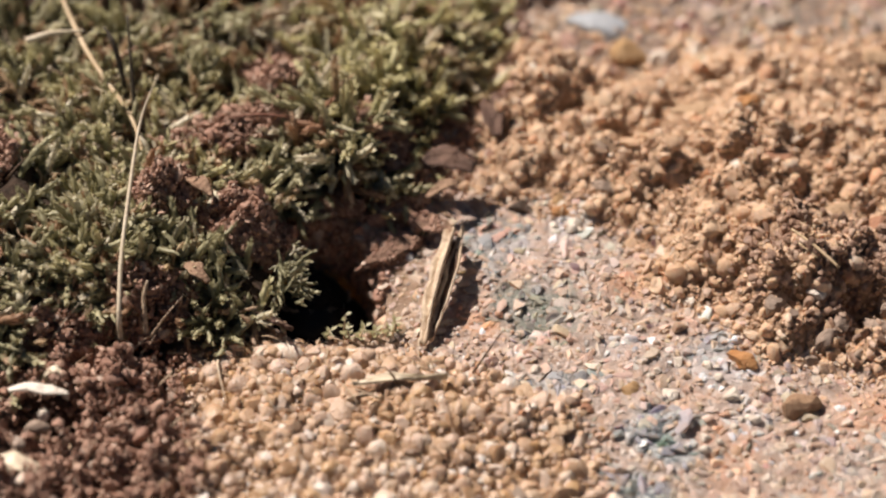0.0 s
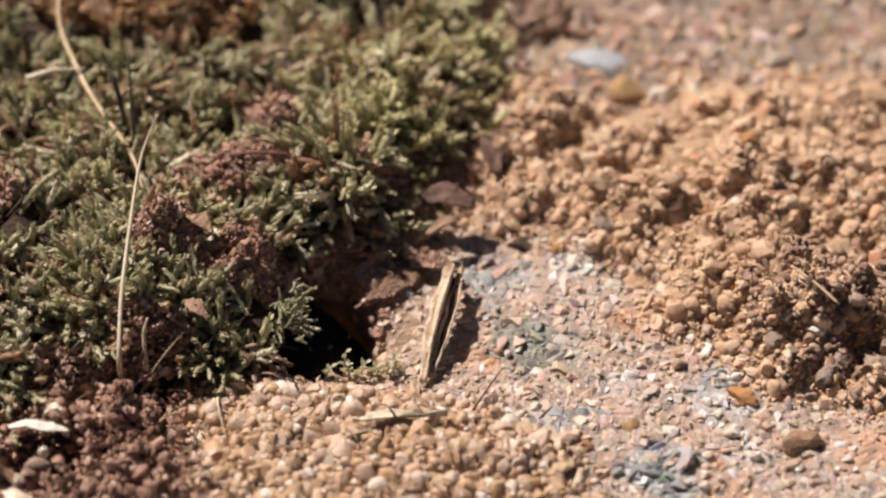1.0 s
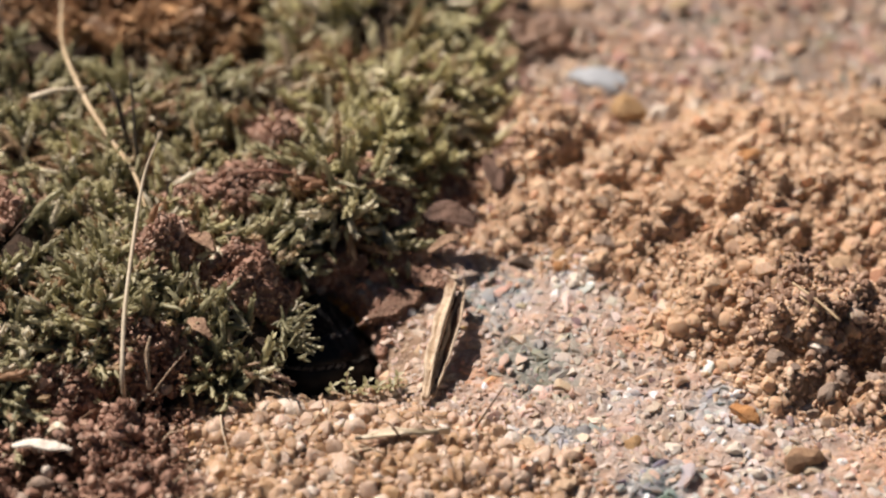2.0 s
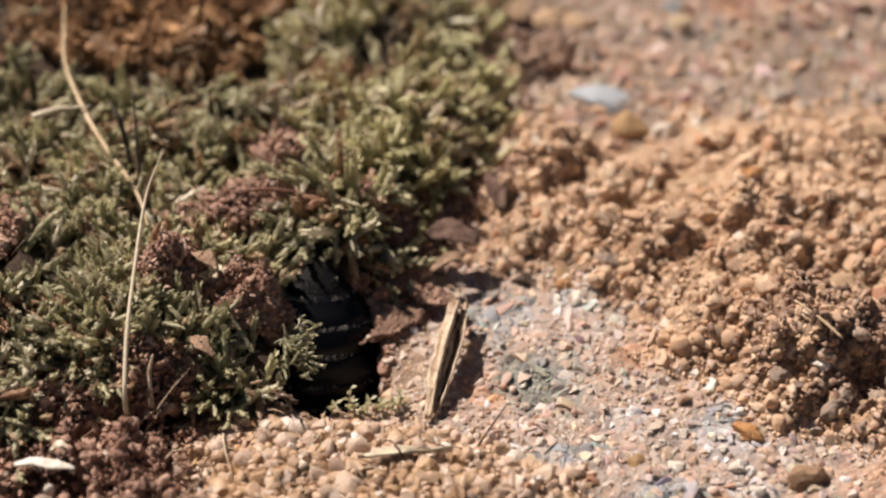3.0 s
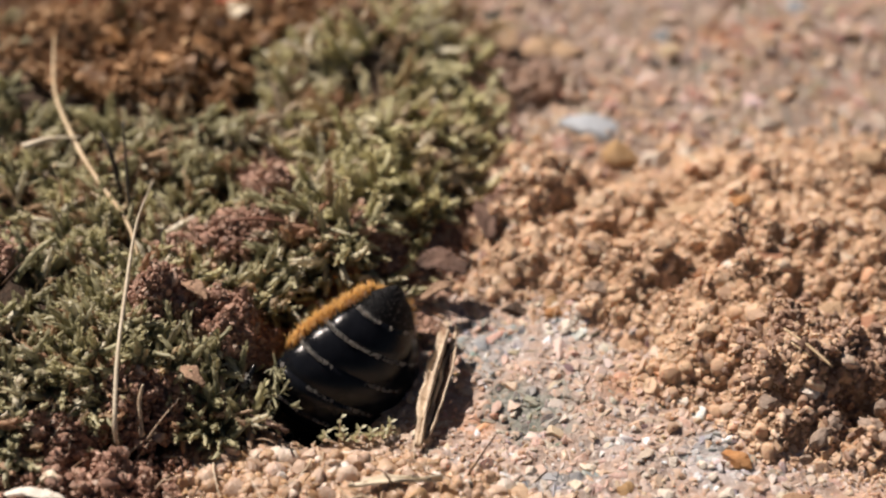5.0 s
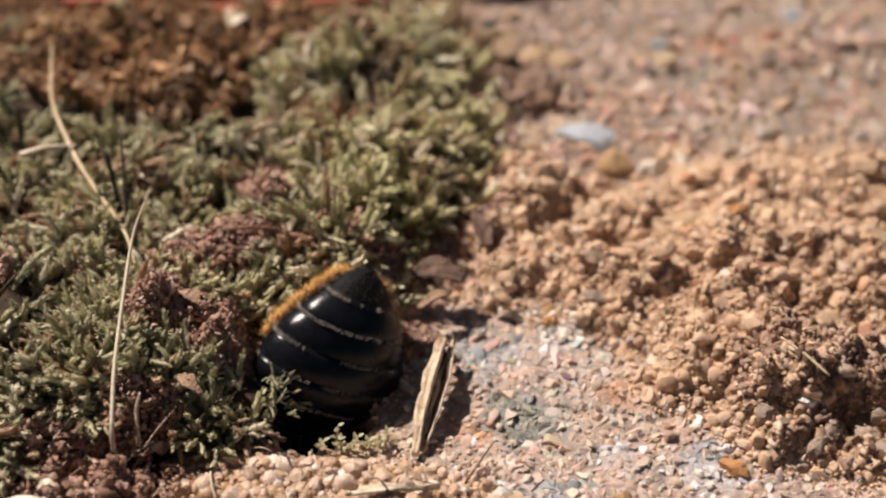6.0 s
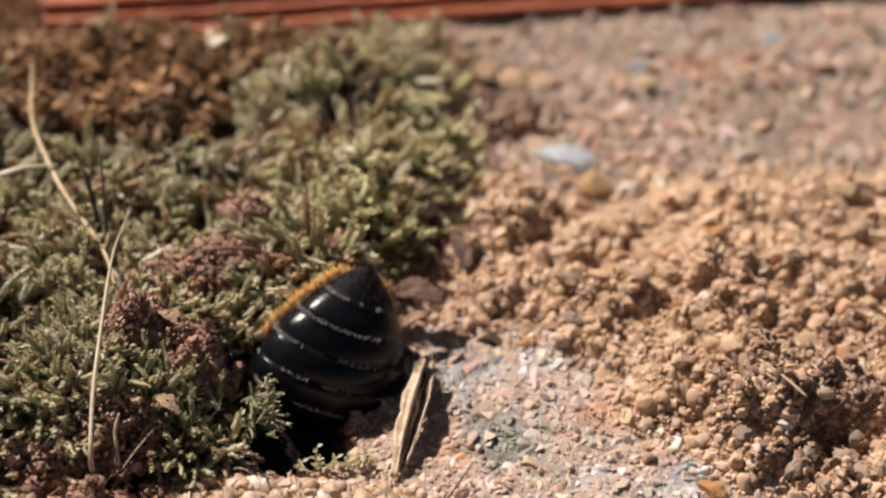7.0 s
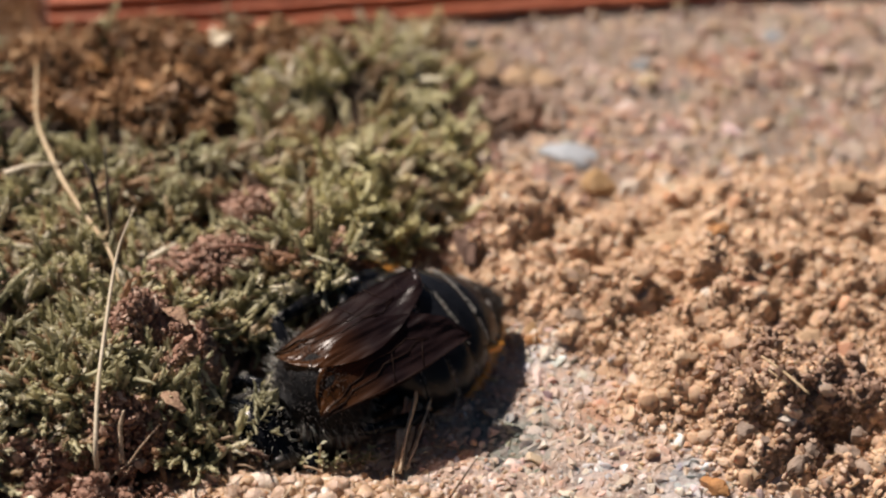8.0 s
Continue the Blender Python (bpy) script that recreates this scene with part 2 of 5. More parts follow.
sand_mat = grains_material("coarse_sand", SAND_STOPS, 0.3, grain=1.6, dirt=(0.40, 0.25, 0.145), cover=0.3, clear=0.3, relief=0.08)
fine_sand_mat = grains_material("fine_sand", SAND_STOPS, 0.45, grain=2.0, dirt=(0.50, 0.33, 0.20), cover=0.6)
bank_mat = grains_material("clumped_sand", BANK_STOPS, 0.62, grain=5.0, dirt=(0.58, 0.38, 0.255), cover=0.8, clear=0.4, relief=0.08)
bank_fines_mat = grains_material("bank_fines", BANK_STOPS, 0.6, grain=5.0, dirt=(0.58, 0.38, 0.255), cover=0.8)
dirt_mat = grains_material("humus", DIRT_STOPS, 0.55, grain=6.0, dirt=(0.16, 0.09, 0.055))
crumb_mat = grains_material("damp_soil", CRUMB_STOPS, 0.45, grain=5.0, dirt=(0.13, 0.08, 0.055), cover=0.5)
scatter_mat = grains_material("loose_grit", SCATTER_STOPS, 0.36, grain=4.0, dirt=(0.56, 0.40, 0.29), cover=0.5, clear=0.5)


def ground_material():
    m, nt, b = shader("granite_and_soil", 0.55)
    vec = plan_coords(nt)
    warp = nt.nodes.new("ShaderNodeVectorMath")
    warp.operation = "ADD"
    wn = nd(nt, "ShaderNodeTexNoise", Scale=2.0, Detail=3.0)
    nt.links.new(vec, wn.inputs["Vector"])
    nt.links.new(vec, warp.inputs[0])
    nt.links.new(wn.outputs["Color"], warp.inputs[1])
    big, small = cells_of(nt, warp.outputs[0], 0.75), cells_of(nt, warp.outputs[0], 3.2)
    rnd = nt.nodes.new("ShaderNodeSeparateColor")
    nt.links.new(big.outputs["Color"], rnd.inputs[0])
    rnd2 = nt.nodes.new("ShaderNodeSeparateColor")
    nt.links.new(small.outputs["Color"], rnd2.inputs[0])
    coarse = ramp(nt, rnd.outputs[0], [(0.0, (0.316, 0.262, 0.233)), (0.22, (0.542, 0.337, 0.233)), (0.45, (0.419, 0.345, 0.299)), (0.6, (0.595, 0.388, 0.291)),
                                       (0.75, (0.367, 0.244, 0.174)), (0.9, (0.613, 0.522, 0.465))])
    fine = ramp(nt, rnd2.outputs[1], [(0.0, (0.193, 0.161, 0.141)), (0.12, (0.508, 0.413, 0.358)), (0.4, (0.664, 0.456, 0.341)), (0.62, (0.419, 0.364, 0.341)), (0.8, (0.613, 0.506, 0.441)), (0.94, (0.788, 0.725, 0.681))])
    col = blend(nt, coarse, fine, 0.72)
    stain = ramp(nt, noise_of(nt, vec, 0.35, 5), [(0.42, (0, 0, 0)), (0.62, (0.394, 0.380, 0.374))])
    col = blend(nt, col, (0.560, 0.353, 0.233), stain)
    patch = ramp(nt, noise_of(nt, vec, 0.55, 4), [(0.50, (0, 0, 0)), (0.60, (0.657, 0.632, 0.624))])
    col = blend(nt, col, ramp(nt, rnd2.outputs[2], [(0.0, (0.211, 0.153, 0.125)), (0.6, (0.367, 0.287, 0.242)), (1.0, (0.481, 0.422, 0.382))]), patch)
    green = ramp(nt, rnd2.outputs[0], [(0.0, (0.14, 0.15, 0.13)), (0.4, (0.27, 0.28, 0.24)), (0.8, (0.36, 0.36, 0.32))])
    blue = ramp(nt, rnd2.outputs[2], [(0.0, (0.10, 0.12, 0.13)), (0.5, (0.24, 0.27, 0.28)), (0.9, (0.62, 0.64, 0.64))])
    col = blend(nt, col, green, field(nt, "green"))
    col = blend(nt, col, blue, field(nt, "blue"))
    col = blend(nt, col, (0.56, 0.50, 0.48), field(nt, "quartz"))
    col = blend(nt, col, ramp(nt, rnd2.outputs[0], [(0.0, (0.533, 0.292, 0.181)), (0.6, (0.636, 0.387, 0.258)), (1.0, (0.568, 0.430, 0.344))]), field(nt, "pink"))
    mottle = ramp(nt, noise_of(nt, warp.outputs[0], 0.55, 4, 0.65), [(0.34, (0.139, 0.102, 0.082)), (0.44, (0.287, 0.213, 0.164)), (0.50, (0.254, 0.234, 0.217)), (0.57, (0.361, 0.258, 0.193)), (0.68, (0.459, 0.385, 0.332))])
    col = blend(nt, col, mottle, field(nt, "far"))
    dust = ramp(nt, noise_of(nt, vec, 3.0, 5), [(0.3, (0.327, 0.206, 0.125)), (0.6, (0.430, 0.288, 0.185)), (0.8, (0.499, 0.353, 0.241))])
    col = blend(nt, col, dust, field(nt, "sandy"))
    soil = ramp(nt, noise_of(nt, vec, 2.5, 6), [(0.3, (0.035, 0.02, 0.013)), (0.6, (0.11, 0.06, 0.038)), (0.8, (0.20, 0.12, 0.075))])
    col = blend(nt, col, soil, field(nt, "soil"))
    nt.links.new(col, b.inputs["Base Color"])
    gloss = ramp(nt, rnd2.outputs[2], [(0.0, (0.6, 0.6, 0.6)), (0.8, (0.5, 0.5, 0.5)), (0.93, (0.18, 0.18, 0.18))])
    nt.links.new(gloss, b.inputs["Roughness"])
    h = nt.nodes.new("ShaderNodeMath")
    h.operation = "SUBTRACT"
    nt.links.new(noise_of(nt, vec, 4.0, 6, 0.7), h.inputs[0])
    nt.links.new(noise_of(nt, vec, 1.3, 3), h.inputs[1])
    bump(nt, b, h.outputs[0], 0.22)
    return m


def moss_material():
    """Shoots from green to straw-brown by their tone, with pale leaf tips; bases are darkened to paint shade in the
    gaps.
    """
    m, nt, b = shader("moss_leaf", 0.45)
    vec = plan_coords(nt)
    tone = field(nt, "tone")
    # low: base colour, deepened to stand for shade between the shoots
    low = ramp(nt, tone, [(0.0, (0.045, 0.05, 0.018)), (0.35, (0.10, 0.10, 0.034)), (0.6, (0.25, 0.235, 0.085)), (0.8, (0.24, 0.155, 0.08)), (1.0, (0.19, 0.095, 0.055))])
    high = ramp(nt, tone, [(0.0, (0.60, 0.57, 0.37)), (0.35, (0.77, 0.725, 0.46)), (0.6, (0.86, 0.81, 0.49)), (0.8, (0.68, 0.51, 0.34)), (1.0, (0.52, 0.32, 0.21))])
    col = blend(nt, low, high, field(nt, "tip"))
    col = blend(nt, col, (0.84, 0.79, 0.64), ramp(nt, field(nt, "pale"), [(0.72, (0, 0, 0)), (0.9, (0.55, 0.55, 0.55)), (1.0, (0.9, 0.9, 0.9))]))
    col = blend(nt, col, (0.16, 0.10, 0.06), ramp(nt, noise_of(nt, vec, 0.9, 4), [(0.58, (0, 0, 0)), (0.78, (0.5, 0.5, 0.5))]))
    nt.links.new(col, b.inputs["Base Color"])
    b.inputs["Subsurface Weight"].default_value = 0.0
    tr = nt.nodes.new("ShaderNodeBsdfTranslucent")
    nt.links.new(col, tr.inputs[0])
    mix = nt.nodes.new("ShaderNodeMixShader")
    mix.inputs[0].default_value = 0.3
    nt.links.new(b.outputs[0], mix.inputs[1])
    nt.links.new(tr.outputs[0], mix.inputs[2])
    nt.links.new(mix.outputs[0], nt.nodes["Material Output"].inputs[0])
    return m


def plain(name, a, c, rough=0.6, scale=2.0, relief=0.03, stretch=None, spec=0.5):
    """A surface that wanders between two colours, with fine relief."""
    m, nt, b = shader(name, rough)
    vec = plan_coords(nt)
    if stretch:
        s = nt.nodes.new("ShaderNodeMapping")
        s.inputs["Scale"].default_value = stretch
        nt.links.new(vec, s.inputs["Vector"])
        vec = s.outputs[0]
    n1, n2 = noise_of(nt, vec, scale, 5), noise_of(nt, vec, scale * 5, 4)
    col = blend(nt, ramp(nt, n1, [(0.35, a), (0.65, c)]), ramp(nt, n2, [(0.35, a), (0.65, c)]), 0.4)
    nt.links.new(col, b.inputs["Base Color"])
    b.inputs["Specular IOR Level"].default_value = spec
    bump(nt, b, n2, relief)
    return m


# soil under the moss, darkened to paint the shade between shoots
shaded_soil_mat = plain("shaded_moss_soil", (0.045, 0.028, 0.016), (0.15, 0.09, 0.055), 0.85, 2.5, 0.6)
straw_mat = plain("dry_straw", (0.46, 0.33, 0.18), (0.68, 0.54, 0.35), 0.5, 0.8, 0.03)
pale_straw_mat = plain("bleached_straw", (0.56, 0.47, 0.33), (0.76, 0.68, 0.53), 0.5, 0.8, 0.03)
dark_stem_mat = plain("dark_stem", (0.035, 0.028, 0.02), (0.09, 0.07, 0.045), 0.6, 1.5)
red_stem_mat = plain("reddish_stem", (0.20, 0.08, 0.05), (0.32, 0.16, 0.10), 0.6, 1.5)
white_husk_mat = plain("white_husk", (0.66, 0.60, 0.50), (0.84, 0.80, 0.72), 0.55, 1.2, 0.05)
husk_mat = plain("dry_husk", (0.27, 0.175, 0.105), (0.76, 0.63, 0.46), 0.5, 0.9, 0.08)
leaf_mat = plain("dead_leaf", (0.06, 0.03, 0.02), (0.20, 0.115, 0.08), 0.7, 1.0, 0.2)
tan_leaf_mat = plain("tan_leaf", (0.20, 0.115, 0.07), (0.42, 0.28, 0.18), 0.7, 1.0, 0.15)
clay_mat = plain("terracotta", (0.30, 0.07, 0.03), (0.52, 0.155, 0.07), 0.6, 0.6, 0.08)


# ---- ground ----
def spot(x, y, cx, cy, rx, ry, turn, seed):
    """1 in a ragged oval patch of the stone."""
    c, s = math.cos(radians(turn)), math.sin(radians(turn))
    u, v = (x - cx) * c + (y - cy) * s, -(x - cx) * s + (y - cy) * c
    return 1 - step(0.55, 1.2, np.hypot(u / rx, v / ry) + 0.42 * fbm(x / 0.9, y / 0.9, seed, 4))


def spots(x, y, rows):
    return np.maximum.reduce([k * spot(x, y, *row) for k, *row in rows])


GREEN = [(1.0, 4.0, -4.0, 2.7, 1.8, -35, 51), (0.8, 14, 22, 1.2, 1.5, 0, 52), (0.7, 19.5, 19.5, 1.5, 1.2, 0, 58)]
BLUE = [(1.0, 9.9, -11.9, 2.4, 1.7, -25, 53), (1.0, 8.0, -14.8, 1.8, 1.4, 0, 54), (0.7, 5.2, -8.6, 1.8, 1.0, 0, 55), (0.7, 2.4, 0.4, 1.7, 2.2, 0, 57), (0.7, 12.5, -6.8, 1.5, 1.2, 0, 59)]
QUARTZ = [(1.0, 6.1, 1.6, 1.0, 1.1, 10, 56), (0.8, 10.8, -12.2, 0.8, 0.5, -20, 60), (0.8, 12.6, -7.8, 1.9, 1.2, 0, 61), (0.6, 13.6, -11.4, 1.6, 1.4, 0, 81), (0.5, 8.2, -6.4, 1.6, 0.9, 20, 82), (0.5, 3.4, -0.2, 1.6, 1.4, 0, 83)]
PINK = [(1.0, 1.8, -4.9, 1.7, 0.8, -15, 62), (0.8, 9.5, -2.6, 2.4, 1.2, 10, 63), (0.7, 12.5, -12.5, 1.8, 2.5, 0, 64), (0.7, 19, -10.5, 2.5, 1.5, 0, 65), (0.6, 8, 20, 2, 1.2, 0, 66), (0.6, 17, 25, 2.5, 1.5, 0, 67)]


def build_ground():
    fine_x, fine_y = np.arange(-27, 27.01, 0.21), np.arange(-21, 34.01, 0.21)
    far = 10.0 ** np.linspace(0.2, 4.6, 26)
    xs = np.concatenate([-27 - far[::-1], fine_x, 27 + far])
    ys = np.concatenate([-21 - far[::-1], fine_y, 34 + far])
    gx, gy = np.meshgrid(xs, ys)
    x, y = gx.ravel(), gy.ravel()
    z = ground_at(x, y)
    nx = len(xs)
    i = (np.arange(len(ys) - 1)[:, None] * nx + np.arange(nx - 1)[None, :]).ravel()
    faces = np.stack([i, i + 1, i + nx + 1, i + nx], 1)

    sandy = np.clip(0.12 * step(12, 18, y + 3 * fbm(x / 4, y / 4, 9)) * np.exp(-((x / 60) ** 2 + (y / 60) ** 2)) + step(-0.5, 0.6, ragged(BANK, x, y)) + step(-0.4, 0.3, ragged(SAND, x, y)) + 0.75 * spot(x, y, -2.4, -3.4, 2.6, 3.6, 0, 68), 0, 1)
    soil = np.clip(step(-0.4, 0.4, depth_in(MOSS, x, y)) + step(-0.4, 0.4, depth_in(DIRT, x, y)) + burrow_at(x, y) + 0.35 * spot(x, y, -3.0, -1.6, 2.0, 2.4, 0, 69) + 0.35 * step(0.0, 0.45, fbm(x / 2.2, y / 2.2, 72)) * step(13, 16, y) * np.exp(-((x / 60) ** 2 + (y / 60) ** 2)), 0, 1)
    fields = {"sandy": sandy, "soil": soil,
              "green": spots(x, y, GREEN), "blue": spots(x, y, BLUE), "quartz": spots(x, y, QUARTZ), "pink": spots(x, y, PINK), "far": 0.8 * step(12, 15, y) * np.exp(-((x / 60) ** 2 + (y / 60) ** 2))}
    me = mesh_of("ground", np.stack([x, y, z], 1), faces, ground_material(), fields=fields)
    return thing("ground", me, "pinkish grey granite slab and soil with a burrow in it", "ground", kind="structure")


build_ground()


# ---- loose grains ----
def scattered(rng, n, poly, box, density=None, inset=0.0):
    """Random plan places in an outline."""
    x, y = rng.uniform(box[0], box[1], n), rng.uniform(box[2], box[3], n)
    keep = ragged(poly, x, y) > inset + rng.normal(0, 0.45, n)
    if density is not None:
        keep &= rng.uniform(0, 1, n) < density(x, y)
    keep &= burrow_at(x, y) < 0.3
    return x[keep], y[keep]


def grain_shapes(rng, facets=13, keep=(0.42, 0.78), wear=1.0, stretch=0.16):
    """Eight shapes at each of four levels of detail."""
    coarse = [(BALL0[0] * rng.uniform(0.6, 1.3, (6, 1)) + rng.normal(0, 0.12, (6, 3)), BALL0[1]) for _ in range(8)]
    return coarse + [stone_shape(rng, base, facets, wear, keep, stretch) for base in (BALL1, BALL2, BALL25) for _ in range(8)]


def grain_pick(rng, size):
    return rng.integers(0, 8, len(size)) + 8 * (size > 0.125) + 8 * (size > 0.22) + 8 * (size > 0.8)


def grains(name, rng, x, y, size, lift, material, label, category, facets=13, singles=None, single_name="sand_grain", keep=(0.42, 0.78), wear=1.0):
    """Grains at their places, more finely cut the larger they are. The largest in a stretch of the plan are parts of their own."""
    shapes = grain_shapes(rng, facets, keep, wear)
    n = len(x)
    s = size[:, None] * rng.uniform(0.84, 1.2, (n, 3))
    pick = grain_pick(rng, size)
    place = np.stack([x, y, ground_at(x, y) + lift], 1)
    turn = turns(rng, n)
    own = np.zeros(n, bool)
    if singles:
        x0, x1, y0, y1 = singles
        order = np.argsort(-np.where((x > x0) & (x < x1) & (y > y0) & (y < y1), size, 0))
        own[order[:290]] = True
        pick[own] = 16 + pick[own] % 8
    rest = ~own
    v, f, _ = joined(shapes, pick[rest], place[rest], turn[rest], s[rest])
    heap = thing(name, mesh_of(name, v, f, material, crease=38), label, category, kind="stuff")
    if singles:
        SINGLES.append((heap, single_name, [shapes[k] for k in range(16, 24)], pick[own] - 16, place[own], turn[own], s[own], material))
    return heap


SINGLES = []


def set_singles():
    """The separate grains: objects on eight shared meshes, under their heap."""
    for heap, name, shapes, pick, place, turn, size, material in SINGLES:
        shared = [mesh_of(name, v, f, material, crease=38) for v, f in shapes]
        for k, p, t, s in zip(pick, place, turn, size):
            ob = part(name, shared[k], heap)
            ob.matrix_world = Matrix.Translation(Vector(p) * MM) @ Matrix(t.tolist()).to_4x4() @ Matrix.Diagonal((*s, 1.0))


rng = np.random.default_rng(5)
# coarse translucent sand before the burrow
x, y = scattered(rng, 6600, SAND, (-13, 9, -19, -5))
size = np.clip(rng.lognormal(math.log(0.28), 0.38, len(x)), 0.13, 0.62)
grains("coarse_sand", rng, x, y, size, rng.uniform(-0.3, 0.16, len(x)), sand_mat, "pale honey-coloured translucent coarse sand grains heaped before the burrow", "sand", singles=(-10, 6, -13.5, -5.5), facets=12, keep=(0.52, 0.86), wear=0.95)
x, y = scattered(rng, 5000, SAND, (-13, 9, -19, -5), inset=-0.6)
grains("fine_sand", rng, x, y, rng.uniform(0.1, 0.22, len(x)), rng.uniform(-0.05, 0.15, len(x)), fine_sand_mat, "fine pale sand between the coarse grains", "sand")

# clumped sand of the bank
x, y = scattered(rng, 8600, BANK, (0, 26, -10, 18))
size = np.clip(rng.lognormal(math.log(0.225), 0.40, len(x)), 0.11, 0.58)
grains("clumped_sand", rng, x, y, size, rng.uniform(-0.2, 0.12, len(x)), bank_mat, "golden-brown sand in crumbly clumps on the stone", "sand", singles=(4, 21, -8, 8), facets=14, keep=(0.45, 0.82), wear=0.95)
x, y = scattered(rng, 20000, BANK, (0, 25, -10, 18), inset=-0.7)
grains("bank_fines", rng, x, y, rng.uniform(0.07, 0.17, len(x)), rng.uniform(-0.06, 0.14, len(x)), bank_fines_mat, "fine brown sand sticking to the clumped bank", "sand")

# sand strewn past the bank's far edge
x, y = rng.uniform(2, 26, 2200), 13.0 + np.abs(rng.normal(0, 1.6, 2200))
keep = (depth_in(BANK, x, y) < 0.8) & (depth_in(MOSS, x, y) < 0) & (fbm(x / 1.6, y / 1.6, 75, 3) > -0.05)
x, y = x[keep], y[keep]
grains("strewn_sand", rng, x, y, np.clip(rng.lognormal(math.log(0.2), 0.4, len(x)), 0.1, 0.5), rng.uniform(-0.1, 0.1, len(x)), bank_mat, "brown sand strewn over the slab behind the bank", "sand")

# dark damp crumbs on the far side of the bank
x, y = rng.normal(18.8, 2.3, 1600), rng.normal(-2.6, 1.8, 1600)
keep = (depth_in(BANK, x, y) > 0.2) & (rng.uniform(0, 1, 1600) < step(-0.3, 0.3, fbm(x / 2, y / 2, 71)) + 0.25)
x, y = x[keep], y[keep]
grains("damp_crumbs", rng, x, y, rng.uniform(0.10, 0.36, len(x)), rng.uniform(-0.05, 0.4, len(x)), crumb_mat, "dark damp soil crumbs on the sand bank", "soil")

# the crystals of the bare granite, packed side by side
PALETTE = {"pink": (0.64, 0.43, 0.325), "tan": (0.56, 0.405, 0.29), "grey": (0.41, 0.375, 0.355), "pale": (0.72, 0.63, 0.56), "white": (0.88, 0.85, 0.83), "dark": (0.17, 0.135, 0.12),
           "green": (0.31, 0.305, 0.265), "blue": (0.29, 0.305, 0.315), "rose": (0.74, 0.44, 0.30), "milk": (0.70, 0.66, 0.65)}


def crystal_colours(rng, x, y, reach, contrast, stain=1.0):
    """Each crystal's own colour: minerals in drifts, with the stained patches of the stone."""
    n = len(x)
    u, v = fbm(x / reach, y / reach, 201, 3), fbm(x / reach, y / reach, 202, 3)
    share = np.stack([0.26 + contrast * np.clip(u, 0, 1), 0.24 + contrast * np.clip(v, 0, 1), 0.22 + contrast * np.clip(-u, 0, 1), 0.16 + 0.6 * contrast * np.clip(-v, 0, 1), np.full(n, 0.04),
                      0.035 + 0.5 * contrast * np.clip(-u - v - 0.5, 0, 1)], 1)
    share = np.cumsum(share / share.sum(1)[:, None], 1)
    kind = (rng.uniform(0, 1, n)[:, None] > share).sum(1)
    col = np.array([PALETTE[k] for k in ("pink", "tan", "grey", "pale", "white", "dark")])[np.clip(kind, 0, 5)]
    local = np.stack([0.64 + 0.06 * u, 0.505 - 0.01 * u, 0.42 - 0.03 * u], 1)
    col = np.where((kind >= 4)[:, None], col, col * 0.48 + local * 0.52)
    for key, rows in (("green", GREEN), ("blue", BLUE), ("rose", PINK), ("milk", QUARTZ)):
        hit = rng.uniform(0, 1, n) < 0.9 * spots(x, y, rows)
        col[hit] = np.array(PALETTE[key]) * rng.uniform(0.7, 1.25, hit.sum())[:, None]
    return np.clip(col * stain * rng.uniform(0.82, 1.18, n)[:, None] + rng.normal(0, 0.018, (n, 3)), 0.03, 0.9)


def crystal_material():
    m, nt, b = shader("granite_crystal", 0.4)
    vec = plan_coords(nt)
    own = nt.nodes.new("ShaderNodeAttribute")
    own.attribute_name = "own"
    dust = ramp(nt, noise_of(nt, vec, 0.8, 5), [(0.50, (0, 0, 0)), (0.68, (0.7, 0.7, 0.7))])
    col = blend(nt, own.outputs["Color"], (0.55, 0.385, 0.27), dust)
    col = blend(nt, col, (0.20, 0.145, 0.11), ramp(nt, noise_of(nt, vec, 6.0, 5), [(0.56, (0, 0, 0)), (0.72, (0.7, 0.7, 0.7))]))
    nt.links.new(col, b.inputs["Base Color"])
    rr = nd(nt, "ShaderNodeMapRange", To_Min=0.12, To_Max=0.62)
    nt.links.new(noise_of(nt, vec, 3.0), rr.inputs[0])
    nt.links.new(rr.outputs[0], b.inputs["Roughness"])
    bump(nt, b, noise_of(nt, vec, 9.0, 5), 0.07)
    b.inputs["Subsurface Weight"].default_value = 0.5
    b.inputs["Subsurface Radius"].default_value = (0.9, 0.7, 0.55)
    b.inputs["Subsurface Scale"].default_value = 0.5 * MM
    return m


crystal_mat = crystal_material()


CRYSTALS = []


def set_crystals():
    """The largest crystals, each an object of its own in the slab."""
    for slab, v, f, colour, place in CRYSTALS:
        part("crystal", mesh_of("crystal", v, f, crystal_mat, crease=26, own=np.tile(colour, (len(v), 1))), slab).location = Vector(place) * MM


